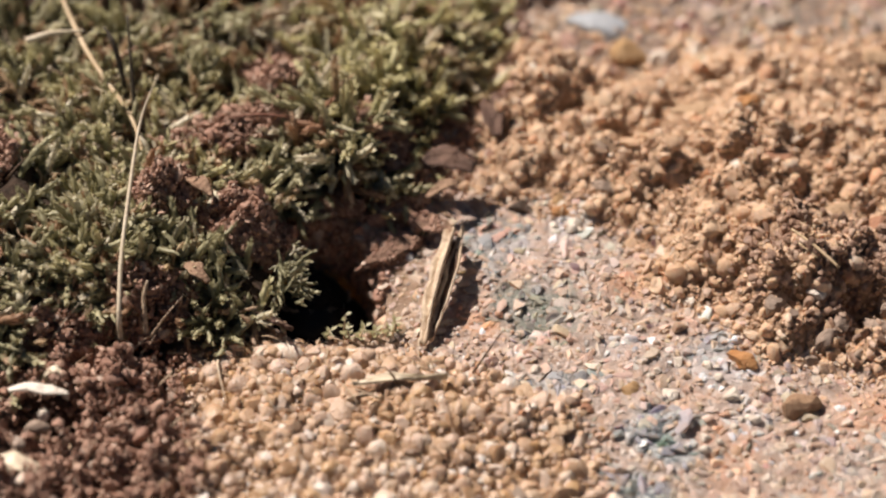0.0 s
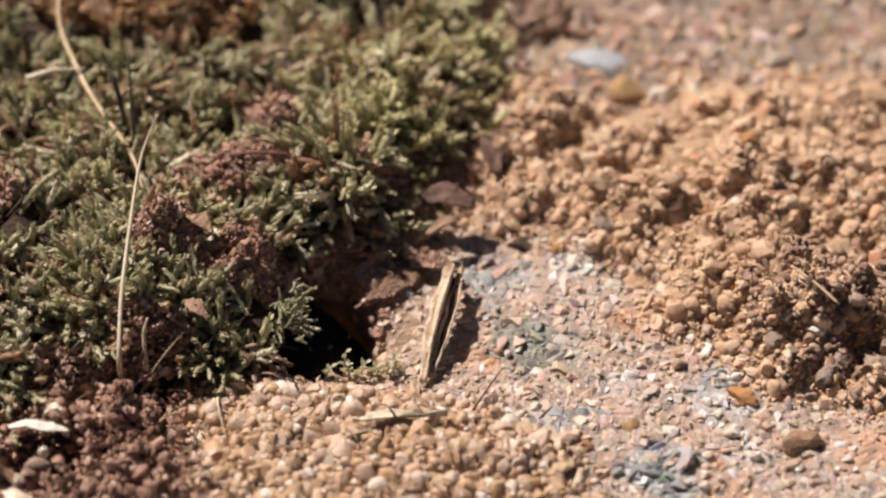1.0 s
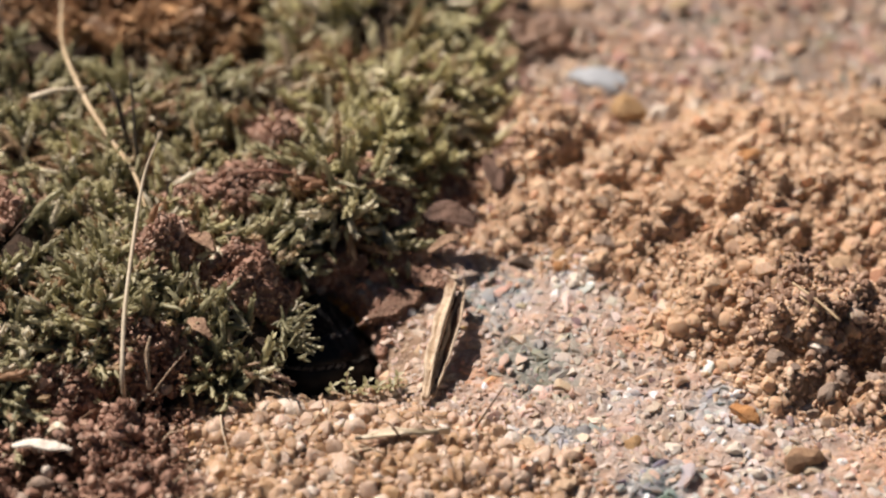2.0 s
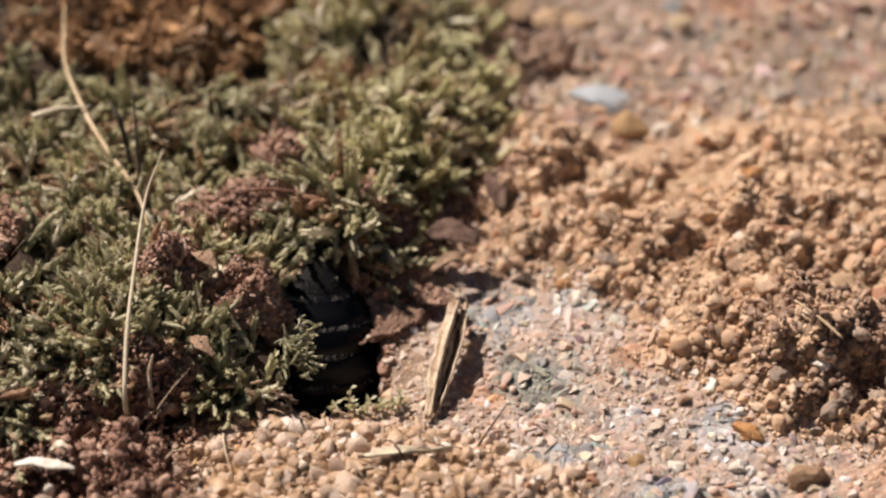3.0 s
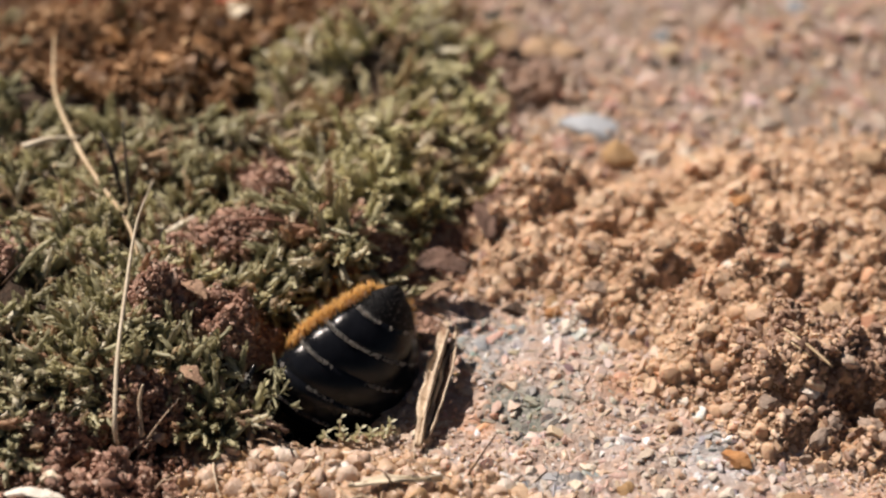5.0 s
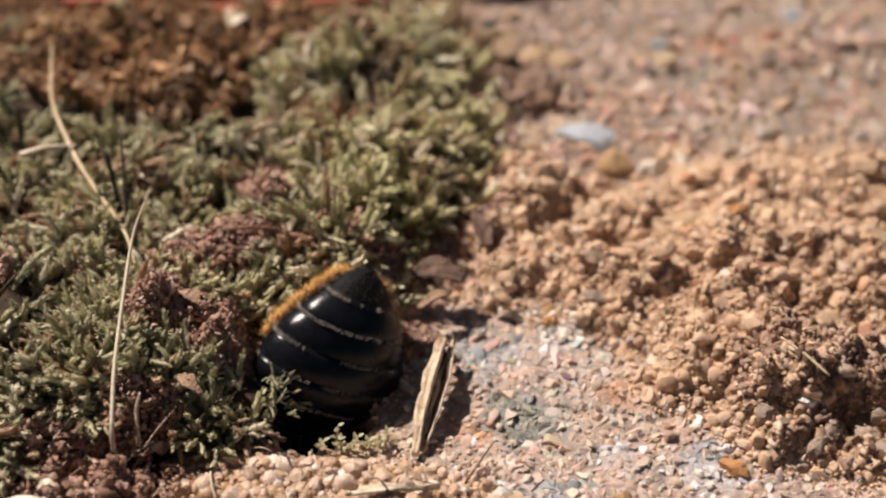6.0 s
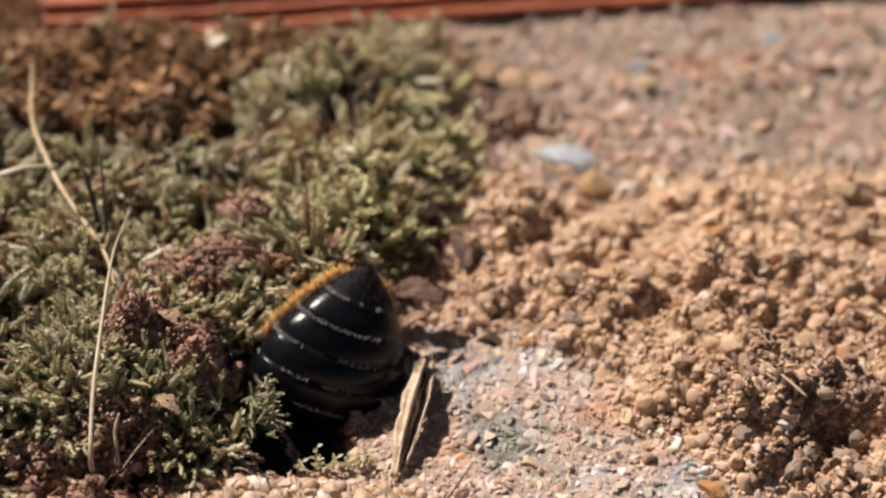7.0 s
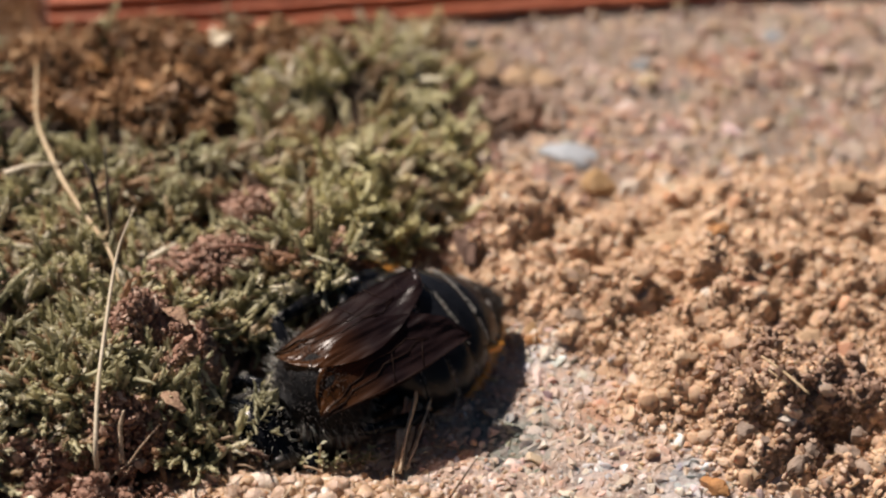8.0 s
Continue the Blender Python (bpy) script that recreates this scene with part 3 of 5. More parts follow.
def mosaic(name, rng, box, pitch, spread, reach, contrast, label, allowed, rise=(-0.62, -0.28), stain=1.0, singles=None):
    """Crystals set close together in the slab, on a jittered honeycomb, their worn tops a little proud."""
    gx, gy = np.meshgrid(np.arange(box[0], box[1], pitch), np.arange(box[2], box[3], pitch * 0.87))
    gx = gx + (np.arange(gx.shape[0]) % 2)[:, None] * pitch / 2
    x, y = gx.ravel() + rng.normal(0, 0.27 * pitch, gx.size), gy.ravel() + rng.normal(0, 0.27 * pitch, gx.size)
    keep = allowed(x, y) & (burrow_at(x, y) < 0.1)
    x, y = x[keep], y[keep]
    n = len(x)
    size = pitch * np.clip(rng.lognormal(math.log(spread), 0.36, n), 0.3, 1.6) * (1 + 0.3 * spots(x, y, GREEN + BLUE))
    shapes = [stone_shape(rng, base, 11, 1.0, (0.30, 0.72), 0.2) for base in (BALL1, BALL2) for _ in range(10)]
    pick = rng.integers(0, 10, n) + 10 * (size > 0.3)
    s = size[:, None] * rng.uniform(0.8, 1.4, (n, 3)) * (1, 1, 0.62)
    lean = np.concatenate([rng.normal(0, 0.5, (n, 2)), np.ones((n, 1))], 1)
    place = np.stack([x, y, ground_at(x, y) + s[:, 2] * rng.uniform(*rise, n)], 1)
    col = crystal_colours(rng, x, y, reach, contrast, stain)
    turn = upright(rng, lean)
    own = np.zeros(n, bool)
    if singles:
        x0, x1, y0, y1 = singles
        own[np.argsort(-np.where((x > x0) & (x < x1) & (y > y0) & (y < y1), size, 0))[:290]] = True
    rest = ~own
    v, f, which = joined(shapes, pick[rest], place[rest], turn[rest], s[rest], np.arange(n)[rest])
    slab = thing(name, mesh_of(name, v, f, crystal_mat, crease=26, own=col[which.astype(int)]), label, "granite", kind="stuff")
    for i in np.where(own)[0]:
        v, f = shapes[pick[i]]
        CRYSTALS.append((slab, (v * s[i]) @ turn[i].T, f, col[i], place[i]))


def bare_stone(x, y):
    return (ragged(BANK, x, y) < 0.9) & (ragged(SAND, x, y) < 0.5) & (depth_in(MOSS, x, y) < 0.3) & (depth_in(DIRT, x, y) < 0)


mosaic("granite_crystals", rng, (-4, 23, -17, 7), 0.36, 0.86, 1.2, 1.3, "pinkish, grey and white crystals of the worn granite slab", bare_stone, singles=(-1, 16, -14, 2))
mosaic("far_crystals", rng, (0.5, 27, 11, 34), 0.55, 0.78, 1.7, 2.4, "grey, pink and tan crystals of the slab behind the bank", lambda x, y: (depth_in(BANK, x, y) < 0.8) & (depth_in(MOSS, x, y) < 0.2), (-0.55, -0.1), np.array((0.75, 0.68, 0.625)))

# a dark crumbly lump of soil on the slab behind the bank
x, y = rng.normal(5.2, 1.0, 420), rng.normal(20.6, 0.75, 420)
grains("soil_lump", rng, x, y, np.clip(rng.lognormal(math.log(0.2), 0.45, 420), 0.08, 0.5), rng.uniform(-0.1, 0.7, 420), crumb_mat, "dark crumbly soil lying on the slab behind the bank", "soil")

# grit strewn over the bare stone
WIDE = [(-4, -8), (-4, 2), (1.5, 5), (1.5, 34), (27, 34), (27, -21), (5, -21), (5, -9)]
x, y = scattered(rng, 9000, WIDE, (-4, 27, -21, 34),
                 lambda x, y: (0.3 + 0.7 * step(-0.1, 0.5, fbm(x / 3, y / 3, 61))) * (1 - 0.7 * spots(x, y, GREEN + BLUE + QUARTZ + PINK)) * (1 - 0.7 * step(11, 15, y)) * (1 - 0.8 * step(0.3, 1.2, ragged(BANK, x, y))))
size = np.clip(rng.lognormal(math.log(0.11), 0.4, len(x)), 0.06, 0.3)
grains("loose_grit", rng, x, y, size, size * rng.uniform(-0.3, 0.3, len(x)), scatter_mat,
       "loose pale grit strewn over the bare granite", "grit", singles=(-1, 18, -15, 0), single_name="grit_grain", facets=10, keep=(0.55, 0.9))

# brown soil between moss and bank
x, y = rng.uniform(-4, 4, 14000), rng.uniform(1.5, 26, 14000)
d = ragged(MOSS, x, y, 0.5)
keep = (d < 0.1) & (d > -2.0 + rng.normal(0, 0.4, 14000) + 0.05 * np.clip(y - 8, 0, 20)) & (burrow_at(x, y) < 0.2)
x, y = x[keep], y[keep]
grains("edge_soil", rng, x, y, np.clip(rng.lognormal(math.log(0.15), 0.5, len(x)), 0.06, 0.5), rng.uniform(-0.1, 0.45, len(x)), dirt_mat,
       "brown crumbly soil along the edge of the moss", "soil")

# crumbs sticking to the burrow's far wall
a, e = rng.uniform(-0.5, 2.9, 2600), rng.uniform(0.80, 1.14, 2600)
x, y = BURROW[0] + 2.75 * e * np.cos(a), BURROW[1] + 3.5 * e * np.sin(a)
keep = ground_at(x, y) > -5
x, y = x[keep], y[keep]
grains("wall_crumbs", rng, x, y, np.clip(rng.lognormal(math.log(0.13), 0.5, len(x)), 0.06, 0.4), rng.uniform(-0.1, 0.15, len(x)), dirt_mat, "reddish-brown soil crumbs in the wall of the burrow", "soil")

# humus beside the sand
x, y = scattered(rng, 13000, DIRT, (-24, -10, -19, -6), lambda x, y: 1 - np.exp(-(((x + 17.6) / 1.6) ** 6 + ((y + 11.75) / 1.2) ** 6)))
grains("humus_crumbs", rng, x, y, np.clip(rng.lognormal(math.log(0.12), 0.5, len(x)), 0.05, 0.42), rng.uniform(-0.05, 0.6, len(x)) + 0.9 * billow(x / 1.3, y / 1.3, 45, 3) - 0.3, dirt_mat,
       "crumbly reddish-brown humus at the foot of the moss", "soil")


# ---- moss ----
def moss_shoot(rng, twigs, length):
    """One bent worm-like shoot along z with side shoots, each closely wrapped in scale leaves whose points stand out. Gives vertices, faces, tip weight."""
    vs, fs, tip = [], [], []

    def scaly(root, way, ln, girth, rings, gap):
        way = way / np.linalg.norm(way)
        u = np.cross(way, (0.31, 0.52, 0.79))
        u /= np.linalg.norm(u)
        w = np.cross(way, u)
        bend = (u * rng.uniform(-0.4, 0.4) + w * rng.uniform(-0.4, 0.4)) * ln
        at = lambda t: root + way * t * ln + bend * t * t
        b, sides = len(vs), 5
        for i in range(rings):
            t = i / (rings - 1)
            r = girth * float(np.interp(t, (0, 0.12, 0.4, 0.75, 0.92, 1), (0.55, 0.85, 1.0, 0.85, 0.55, 0.12)))
            for k in range(sides):
                a = 2 * math.pi * (k + 0.5 * (i % 2)) / sides
                vs.append(at(t) + (u * math.cos(a) + w * math.sin(a)) * r * (0.82 + 0.26 * ((k + i) % 2) + rng.uniform(-0.1, 0.1)))
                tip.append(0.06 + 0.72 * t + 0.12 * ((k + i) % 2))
        for i in range(rings - 1):
            for k in range(sides):
                p, q = b + i * sides + k, b + i * sides + (k + 1) % sides
                fs.extend([(p, q, q + sides), (p, q + sides, p + sides)])
        count, spin = max(3, int(ln / gap)), rng.uniform(0, 6.28)
        for j in range(count):
            t = 0.10 + 0.86 * j / count
            axis = way + 2 * bend * t / ln
            axis /= np.linalg.norm(axis)
            a = spin + j * 2.4 + rng.normal(0, 0.25)
            out = u * math.cos(a) + w * math.sin(a)
            out -= axis * (out @ axis)
            out /= np.linalg.norm(out)
            side = np.cross(axis, out)
            leaf, wide = girth * rng.uniform(1.3, 2.0), girth * rng.uniform(0.5, 0.75)
            lean = axis + out * rng.uniform(0.15, 0.42)
            p = at(t) + out * girth * (0.9 - 0.3 * t)
            c = len(vs)
            vs.extend([p - axis * 0.02, p + lean * leaf * 0.45 + side * wide - out * girth * 0.3, p + lean * leaf * 0.45 - side * wide - out * girth * 0.3, p + lean * leaf])
            fs.extend([(c, c + 1, c + 3), (c, c + 3, c + 2)])
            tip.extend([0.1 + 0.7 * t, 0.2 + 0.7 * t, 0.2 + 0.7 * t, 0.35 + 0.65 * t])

    scaly(np.zeros(3), np.array([0, 0, 1.0]), length, rng.uniform(0.14, 0.19), 8, 0.13)
    for j in range(twigs):
        a, t = rng.uniform(0, 2 * math.pi), rng.uniform(0.1, 0.6)
        out = np.array([math.cos(a), math.sin(a), 0])
        scaly(np.array([0, 0, t * length]) + out * 0.05, out * rng.uniform(0.6, 1.2) + np.array([0, 0, 0.7]), rng.uniform(0.7, 1.3), rng.uniform(0.10, 0.145), 6, 0.15)
    return np.array(vs), np.array(fs), np.array(tip)


# heaps of soil that lie on the moss: place, half lengths, turn, crumbs, seed, height
CLUMPS = [(-8.9, -0.8, 2.1, 1.8, 10, 5200, 101, 2.0), (-12.6, -0.2, 1.7, 1.9, 5, 2600, 102, 1.3), (-10.2, 5.0, 3.2, 1.8, 15, 3440, 103, 1.0),
          (-8.3, 8.8, 1.6, 2.0, 0, 1970, 104, 1.2), (-13.6, -5.4, 2.6, 1.3, 20, 2790, 105, 1.2), (-17.0, -7.0, 2.2, 1.3, -10, 1970, 106, 1.1),
          (-21.5, 3.5, 2.0, 3.0, 0, 1800, 110, 0.8), (-2.4, 5.4, 1.8, 1.2, -30, 1480, 111, 0.7)]
LITTER = [(-24.8, 29.0, 4.4, 5.0, 0, 3200, 115, 1.0), (-15.5, 19.4, 8.0, 5.6, 0, 8000, 108, 0.9), (-6.5, 23.0, 3.4, 2.0, 0, 1580, 109, 0.8)]


def under_clump(x, y):
    """1 where a heap of soil covers the moss."""
    best = np.zeros(x.shape)
    for cx, cy, rx, ry, turn, *_ in CLUMPS + LITTER:
        c, s = math.cos(radians(turn)), math.sin(radians(turn))
        u, v = (x - cx) * c + (y - cy) * s, -(x - cx) * s + (y - cy) * c
        best = np.maximum(best, 1 - step(0.98, 1.2, np.hypot(u / rx, v / ry)))
    return best


SHOOTS = []


def build_moss():
    rng = np.random.default_rng(11)
    # the mat under the shoots, its soil coloured dark for shade in their gaps
    xs, ys = np.arange(-30, 3, 0.4), np.arange(-12.4, 27.2, 0.4)
    gx, gy = np.meshgrid(xs, ys)
    x, y = gx.ravel(), gy.ravel()
    d = ragged(MOSS, x, y, 0.5)
    nx, n = len(xs), gx.size
    i = (np.arange(len(ys) - 1)[:, None] * nx + np.arange(nx - 1)[None, :]).ravel()
    quads = np.stack([i, i + 1, i + nx + 1, i + nx], 1)
    quads = quads[(d[quads] > 0).all(1)]
    top = np.stack([x, y, moss_at(x, y) + 0.15 * fbm(x, y, 23)], 1)
    low = np.stack([x, y, np.full(n, -0.6)], 1)
    edges = {}
    for q in quads.tolist():
        for a, b in zip(q, q[1:] + q[:1]):
            if (b, a) in edges:
                del edges[(b, a)]
            else:
                edges[(a, b)] = 1
    rim = [(b, a, a + n, b + n) for a, b in edges]
    faces = quads.tolist() + (quads[:, ::-1] + n).tolist() + rim
    used = sorted({v for f in faces for v in f})
    order = {v: k for k, v in enumerate(used)}
    verts = np.concatenate([top, low])[used]
    mat_ob = thing("moss_cushion", mesh_of("moss_cushion", verts, [tuple(order[v] for v in f) for f in faces], shaded_soil_mat),
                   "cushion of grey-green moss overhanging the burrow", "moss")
    # shoots
    shapes = [moss_shoot(rng, int(rng.integers(1, 4)), rng.uniform(1.5, 2.5)) for _ in range(12)]
    m = 9900
    x, y = np.append(rng.uniform(-24, 2.5, 7400), rng.uniform(-17, -8.2, 2500)), np.append(rng.uniform(-11, 27, 7400), rng.uniform(-8, 2, 2500))
    d = ragged(MOSS, x, y, 0.5)
    litter = np.exp(-(((x + 15.5) / 8.0) ** 2 + ((y - 19.2) / 6.0) ** 2))
    bare = step(0.2, 0.6, fbm(x / 2.6, y / 2.6, 31, 3)) * 0.7
    round_hole = np.hypot((x - BURROW[0]) / 3.3, (y - BURROW[1]) / 5.2)
    keep = (d > -0.1) & (round_hole > 1.0) & (rng.uniform(0, 1, m) > np.maximum.reduce([litter * 0.85, bare, 0.98 * under_clump(x, y), 0.9 * step(22.5, 24.5, y) * step(2, -4, x)]))
    x, y, d, litter = x[keep], y[keep], d[keep], litter[keep]
    n = len(x)
    z = moss_at(x, y) - 0.25 + rng.uniform(-0.45, 0.35, n)
    e = 0.3
    slope = np.stack([-(moss_at(x + e, y) - moss_at(x - e, y)) / (2 * e), -(moss_at(x, y + e) - moss_at(x, y - e)) / (2 * e), np.ones(n)], 1)
    slope[:, :2] = np.clip(slope[:, :2], -1.6, 1.6)
    clump = np.stack([fbm(x / 1.5, y / 1.5, 33), fbm(x / 1.5, y / 1.5, 34), np.zeros(n)], 1)
    axes = slope * (0.5, 0.5, 0.42) + clump * 1.5 + rng.normal(0, 0.5, (n, 3))
    axes[:, 2] = np.abs(axes[:, 2]) * 0.8 + 0.08
    # a tuft that leans out over the burrow
    k = 34
    tx, ty = rng.normal(-7.6, 0.4, k), rng.normal(-3.4, 0.9, k)
    x, y, z = np.append(x, tx), np.append(y, ty), np.append(z, rng.uniform(0.6, 2.4, k))
    axes = np.concatenate([axes, np.stack([rng.uniform(0.2, 1.1, k), rng.normal(-0.2, 0.7, k), rng.uniform(-0.1, 0.9, k)], 1)])
    litter, n = np.append(litter, np.zeros(k)), n + k
    # yellower towards +x, which also lightens the slope turned from the sun
    tone = np.clip(0.25 + 0.032 * np.clip(x + 9, 0, 11) + 0.30 * fbm(x / 4, y / 4, 35, 3) + rng.normal(0, 0.12, n) + 0.25 * litter - 0.22 * step(7, 16, y) * step(-7, -12, x) - 0.16 * step(4, -2, y), 0, 1)
    dead = rng.uniform(0, 1, n) < 0.30 + 0.12 * step(4, -2, y) - 0.15 * step(-6, -1, x) + 0.4 * litter
    tone = np.where(dead, rng.uniform(0.75, 1.0, n), tone)
    tone[-k:] = rng.uniform(0.0, 0.25, k)
    size = rng.uniform(0.65, 1.4, n) * (1 + 0.25 * step(-9, -5, x))
    size[-k:] *= 0.5
    pick = rng.integers(0, 12, n)
    size = size * np.where(dead, 0.85, 1.0)
    turn = upright(rng, axes)
    place = np.stack([x, y, z], 1)
    near = np.hypot(x + 9, y + 2)
    own = np.zeros(n, bool)
    own[np.argsort(near)[:290]] = True
    rest = ~own
    v, f, tone_v = joined([s[:2] for s in shapes], pick[rest], place[rest], turn[rest], size[rest], tone[rest])
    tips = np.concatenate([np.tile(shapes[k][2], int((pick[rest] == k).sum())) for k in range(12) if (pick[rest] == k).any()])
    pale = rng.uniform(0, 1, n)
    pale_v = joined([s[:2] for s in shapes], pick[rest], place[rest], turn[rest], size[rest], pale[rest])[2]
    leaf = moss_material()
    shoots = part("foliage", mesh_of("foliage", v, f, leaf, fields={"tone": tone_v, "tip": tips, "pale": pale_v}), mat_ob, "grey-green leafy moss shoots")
    tagged(shoots, kind="stuff")
    shared = {}
    for i in np.where(own)[0]:
        key = (int(pick[i]), int(min(5, tone[i] * 6)), int(min(3, max(0, (pale[i] - 0.7) * 14))))
        if key not in shared:
            sv, sf, st = shapes[key[0]]
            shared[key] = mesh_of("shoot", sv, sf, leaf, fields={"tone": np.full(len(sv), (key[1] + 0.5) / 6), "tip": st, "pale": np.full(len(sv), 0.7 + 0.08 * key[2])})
        SHOOTS.append((shared[key], mat_ob, place[i], turn[i], float(size[i])))
    return mat_ob


build_moss()


def soil_clump(cx, cy, rx, ry, turn, count, seed, height=0.9, label="crumbly reddish-brown soil clump lying on the moss", material=None):
    """A heap of fine crumbs that rests on the moss."""
    rng = np.random.default_rng(seed)
    count = int(count * 0.8)
    r, a = np.sqrt(rng.uniform(0, 1, count)), rng.uniform(0, 2 * math.pi, count)
    r = r * (1 + 0.35 * fbm(np.cos(a) * 2 + seed, np.sin(a) * 2, seed, 2))
    u, v = r * np.cos(a) * rx, r * np.sin(a) * ry
    c, s = math.cos(radians(turn)), math.sin(radians(turn))
    x, y = cx + u * c - v * s, cy + u * s + v * c
    x = np.where(depth_in(MOSS, x, y) < 0.1, cx + (x - cx) * 0.8, x)
    h = height * np.clip(1 - r ** 2, 0, 1) * (0.7 + 0.5 * fbm(x / 0.7, y / 0.7, seed + 3, 3))
    z = np.maximum(moss_at(x, y), ground_at(x, y)) + 0.35 + rng.uniform(0.1, 1, count) * (h + 0.75)
    count = len(x)
    size = np.clip(rng.lognormal(math.log(0.112), 0.5, count), 0.05, 0.34)
    pick = grain_pick(rng, size * 0.8)
    size = size[:, None] * rng.uniform(0.6, 1.4, (count, 3))
    vv, f, _ = joined(grain_shapes(rng), pick, np.stack([x, y, z], 1), turns(rng, count), size)
    return thing("soil_clump", mesh_of("soil_clump", vv, f, material or dirt_mat, crease=42), label, "soil clump", "soil clumps on the moss", kind="stuff")


litter_mat = grains_material("orange_litter", [(0.0, (0.24, 0.12, 0.05)), (0.4, (0.42, 0.235, 0.105)), (0.7, (0.29, 0.155, 0.07)), (0.9, (0.55, 0.37, 0.20)), (1.0, (0.10, 0.05, 0.028))], 0.7,
                            grain=4.0, dirt=(0.16, 0.08, 0.035), cover=0.5)
heaps = [soil_clump(*row) for row in CLUMPS]
pushed_heap = heaps[0]
for row in LITTER:
    soil_clump(*row, "orange-brown litter and soil among the moss", litter_mat)


# ---- fibres ----
def build_fibres():
    """Dead rootlets and stems, as fine as threads, strewn over moss and humus."""
    rng = np.random.default_rng(91)
    vs, fs, base = [], [], 0
    for _ in range(260):
        x, y = rng.uniform(-23, 1.5), rng.uniform(-14, 24)
        d = float(depth_in(MOSS, np.array([x]), np.array([y]))[0])
        if burrow_at(np.array([x]), np.array([y]))[0] > 0.05 or (d < 0 and y > -5):
            continue
        z = float(moss_at(np.array([x]), np.array([y]))[0]) + 0.9 if d > 0.5 else float(ground_at(np.array([x]), np.array([y]))[0]) + 0.6
        a, ln = rng.uniform(0, 2 * math.pi), rng.uniform(0.7, 2.6)
        way = np.array([math.cos(a), math.sin(a), rng.uniform(-0.3, 0.5)])
        bend = rng.normal(0, 0.16, 3)
        p = [np.array([x, y, z]) + way * ln * t + bend * ln * (t * t * 1.6) - np.array([0, 0, 0.5 * (t - 0.5) ** 2]) for t in np.linspace(0, 1, 6)]
        v, f = tube(p, np.linspace(0.045, 0.02, 6) * rng.uniform(0.7, 1.5), 5)
        vs.append(v)
        fs += [tuple(k + base for k in q) for q in f]
        base += len(v)
    fibre_mat = hair_like("dead_fibre", [(0.0, (0.10, 0.055, 0.03)), (0.5, (0.30, 0.19, 0.11)), (1.0, (0.62, 0.52, 0.38))])
    return thing("dead_fibres", mesh_of("dead_fibres", np.concatenate(vs), fs, fibre_mat), "fine brown and pale dead rootlets over the moss", "plant litter", kind="stuff")


def hair_like(name, stops):
    m, nt, b = shader(name, 0.6)
    nt.links.new(ramp(nt, island(nt), stops), b.inputs["Base Color"])
    return m


build_fibres()

# ---- pebbles ----
def pebble_material(name, a, c, rough, scale=1.2, spec=0.5):
    return plain(name, a, c, rough + 0.12, scale * 1.6, 0.12, spec=spec)


PEBBLE = {
    "orange": pebble_material("orange_pebble", (0.38, 0.16, 0.05), (0.58, 0.31, 0.12), 0.35),
    "white": pebble_material("white_pebble", (0.72, 0.62, 0.50), (0.88, 0.83, 0.75), 0.12),
    "cream": pebble_material("cream_pebble", (0.60, 0.40, 0.25), (0.78, 0.60, 0.42), 0.4),
    "blue": pebble_material("blue_white_quartz", (0.27, 0.30, 0.335), (0.49, 0.52, 0.555), 0.4, 0.5),
    "yellow": pebble_material("yellow_pebble", (0.33, 0.19, 0.08), (0.50, 0.33, 0.16), 0.4),
    "brown": pebble_material("brown_pebble", (0.22, 0.125, 0.07), (0.46, 0.30, 0.18), 0.5),
    "grey": pebble_material("grey_pebble", (0.23, 0.17, 0.13), (0.46, 0.355, 0.28), 0.35),
    "red": pebble_material("red_pebble", (0.30, 0.14, 0.08), (0.46, 0.24, 0.14), 0.5),
    "tan": pebble_material("tan_pebble", (0.40, 0.26, 0.15), (0.55, 0.39, 0.25), 0.6),
    "slate": pebble_material("blue_mineral", (0.10, 0.115, 0.125), (0.34, 0.36, 0.365), 0.18, 1.0),
    "dark": pebble_material("dark_pebble", (0.05, 0.035, 0.025), (0.12, 0.075, 0.05), 0.5),
}
PEBBLE_LABEL = {"orange": "glossy orange pebble on the granite", "white": "small rounded white quartz pebble", "cream": "pale cream feldspar pebble on the sand",
                "blue": "bluish white quartz lump in the sand", "yellow": "ochre yellow pebble beside white quartz", "brown": "rough brown pebble on the granite",
                "grey": "angular grey stone chip on the bank", "red": "dull red pebble half buried in sand", "tan": "flat tan stone half buried in the bank", "dark": "dark brown soil lump on the stone",
                "slate": "dark blue-grey stone bedded in the slab"}


def pebble(colour, x, y, sx, sy, sz, turn=0, seed=1, sink=0.56, facets=12):
    """A worn pebble, sunk a little into what it lies on. Sizes are half lengths."""
    rng = np.random.default_rng(seed * 7 + 3)
    v, f = stone_shape(rng, BALL25, facets, 0.85, (0.45, 0.85))
    v = v / np.abs(v).max(0)
    lump = np.array([noise.noise(Vector(p) * 1.6 + Vector((seed, 0, 0))) for p in v])
    fine = np.array([noise.noise(Vector(p) * 6 + Vector((0, seed, 0))) for p in v])
    v = v * (0.95 + 0.2 * lump + 0.1 * fine)[:, None] * (sx, sy, sz)
    ob = thing("pebble", mesh_of("pebble", v, f, PEBBLE[colour], crease=24), PEBBLE_LABEL[colour], "pebble", "pebbles on the ground")
    z = float(ground_at(np.array([x]), np.array([y]))[0])
    ob.matrix_world = pose(x * MM, y * MM, (z + sz * (1 - 2 * sink) + 0.05) * MM, 0, 0, turn)
    return ob


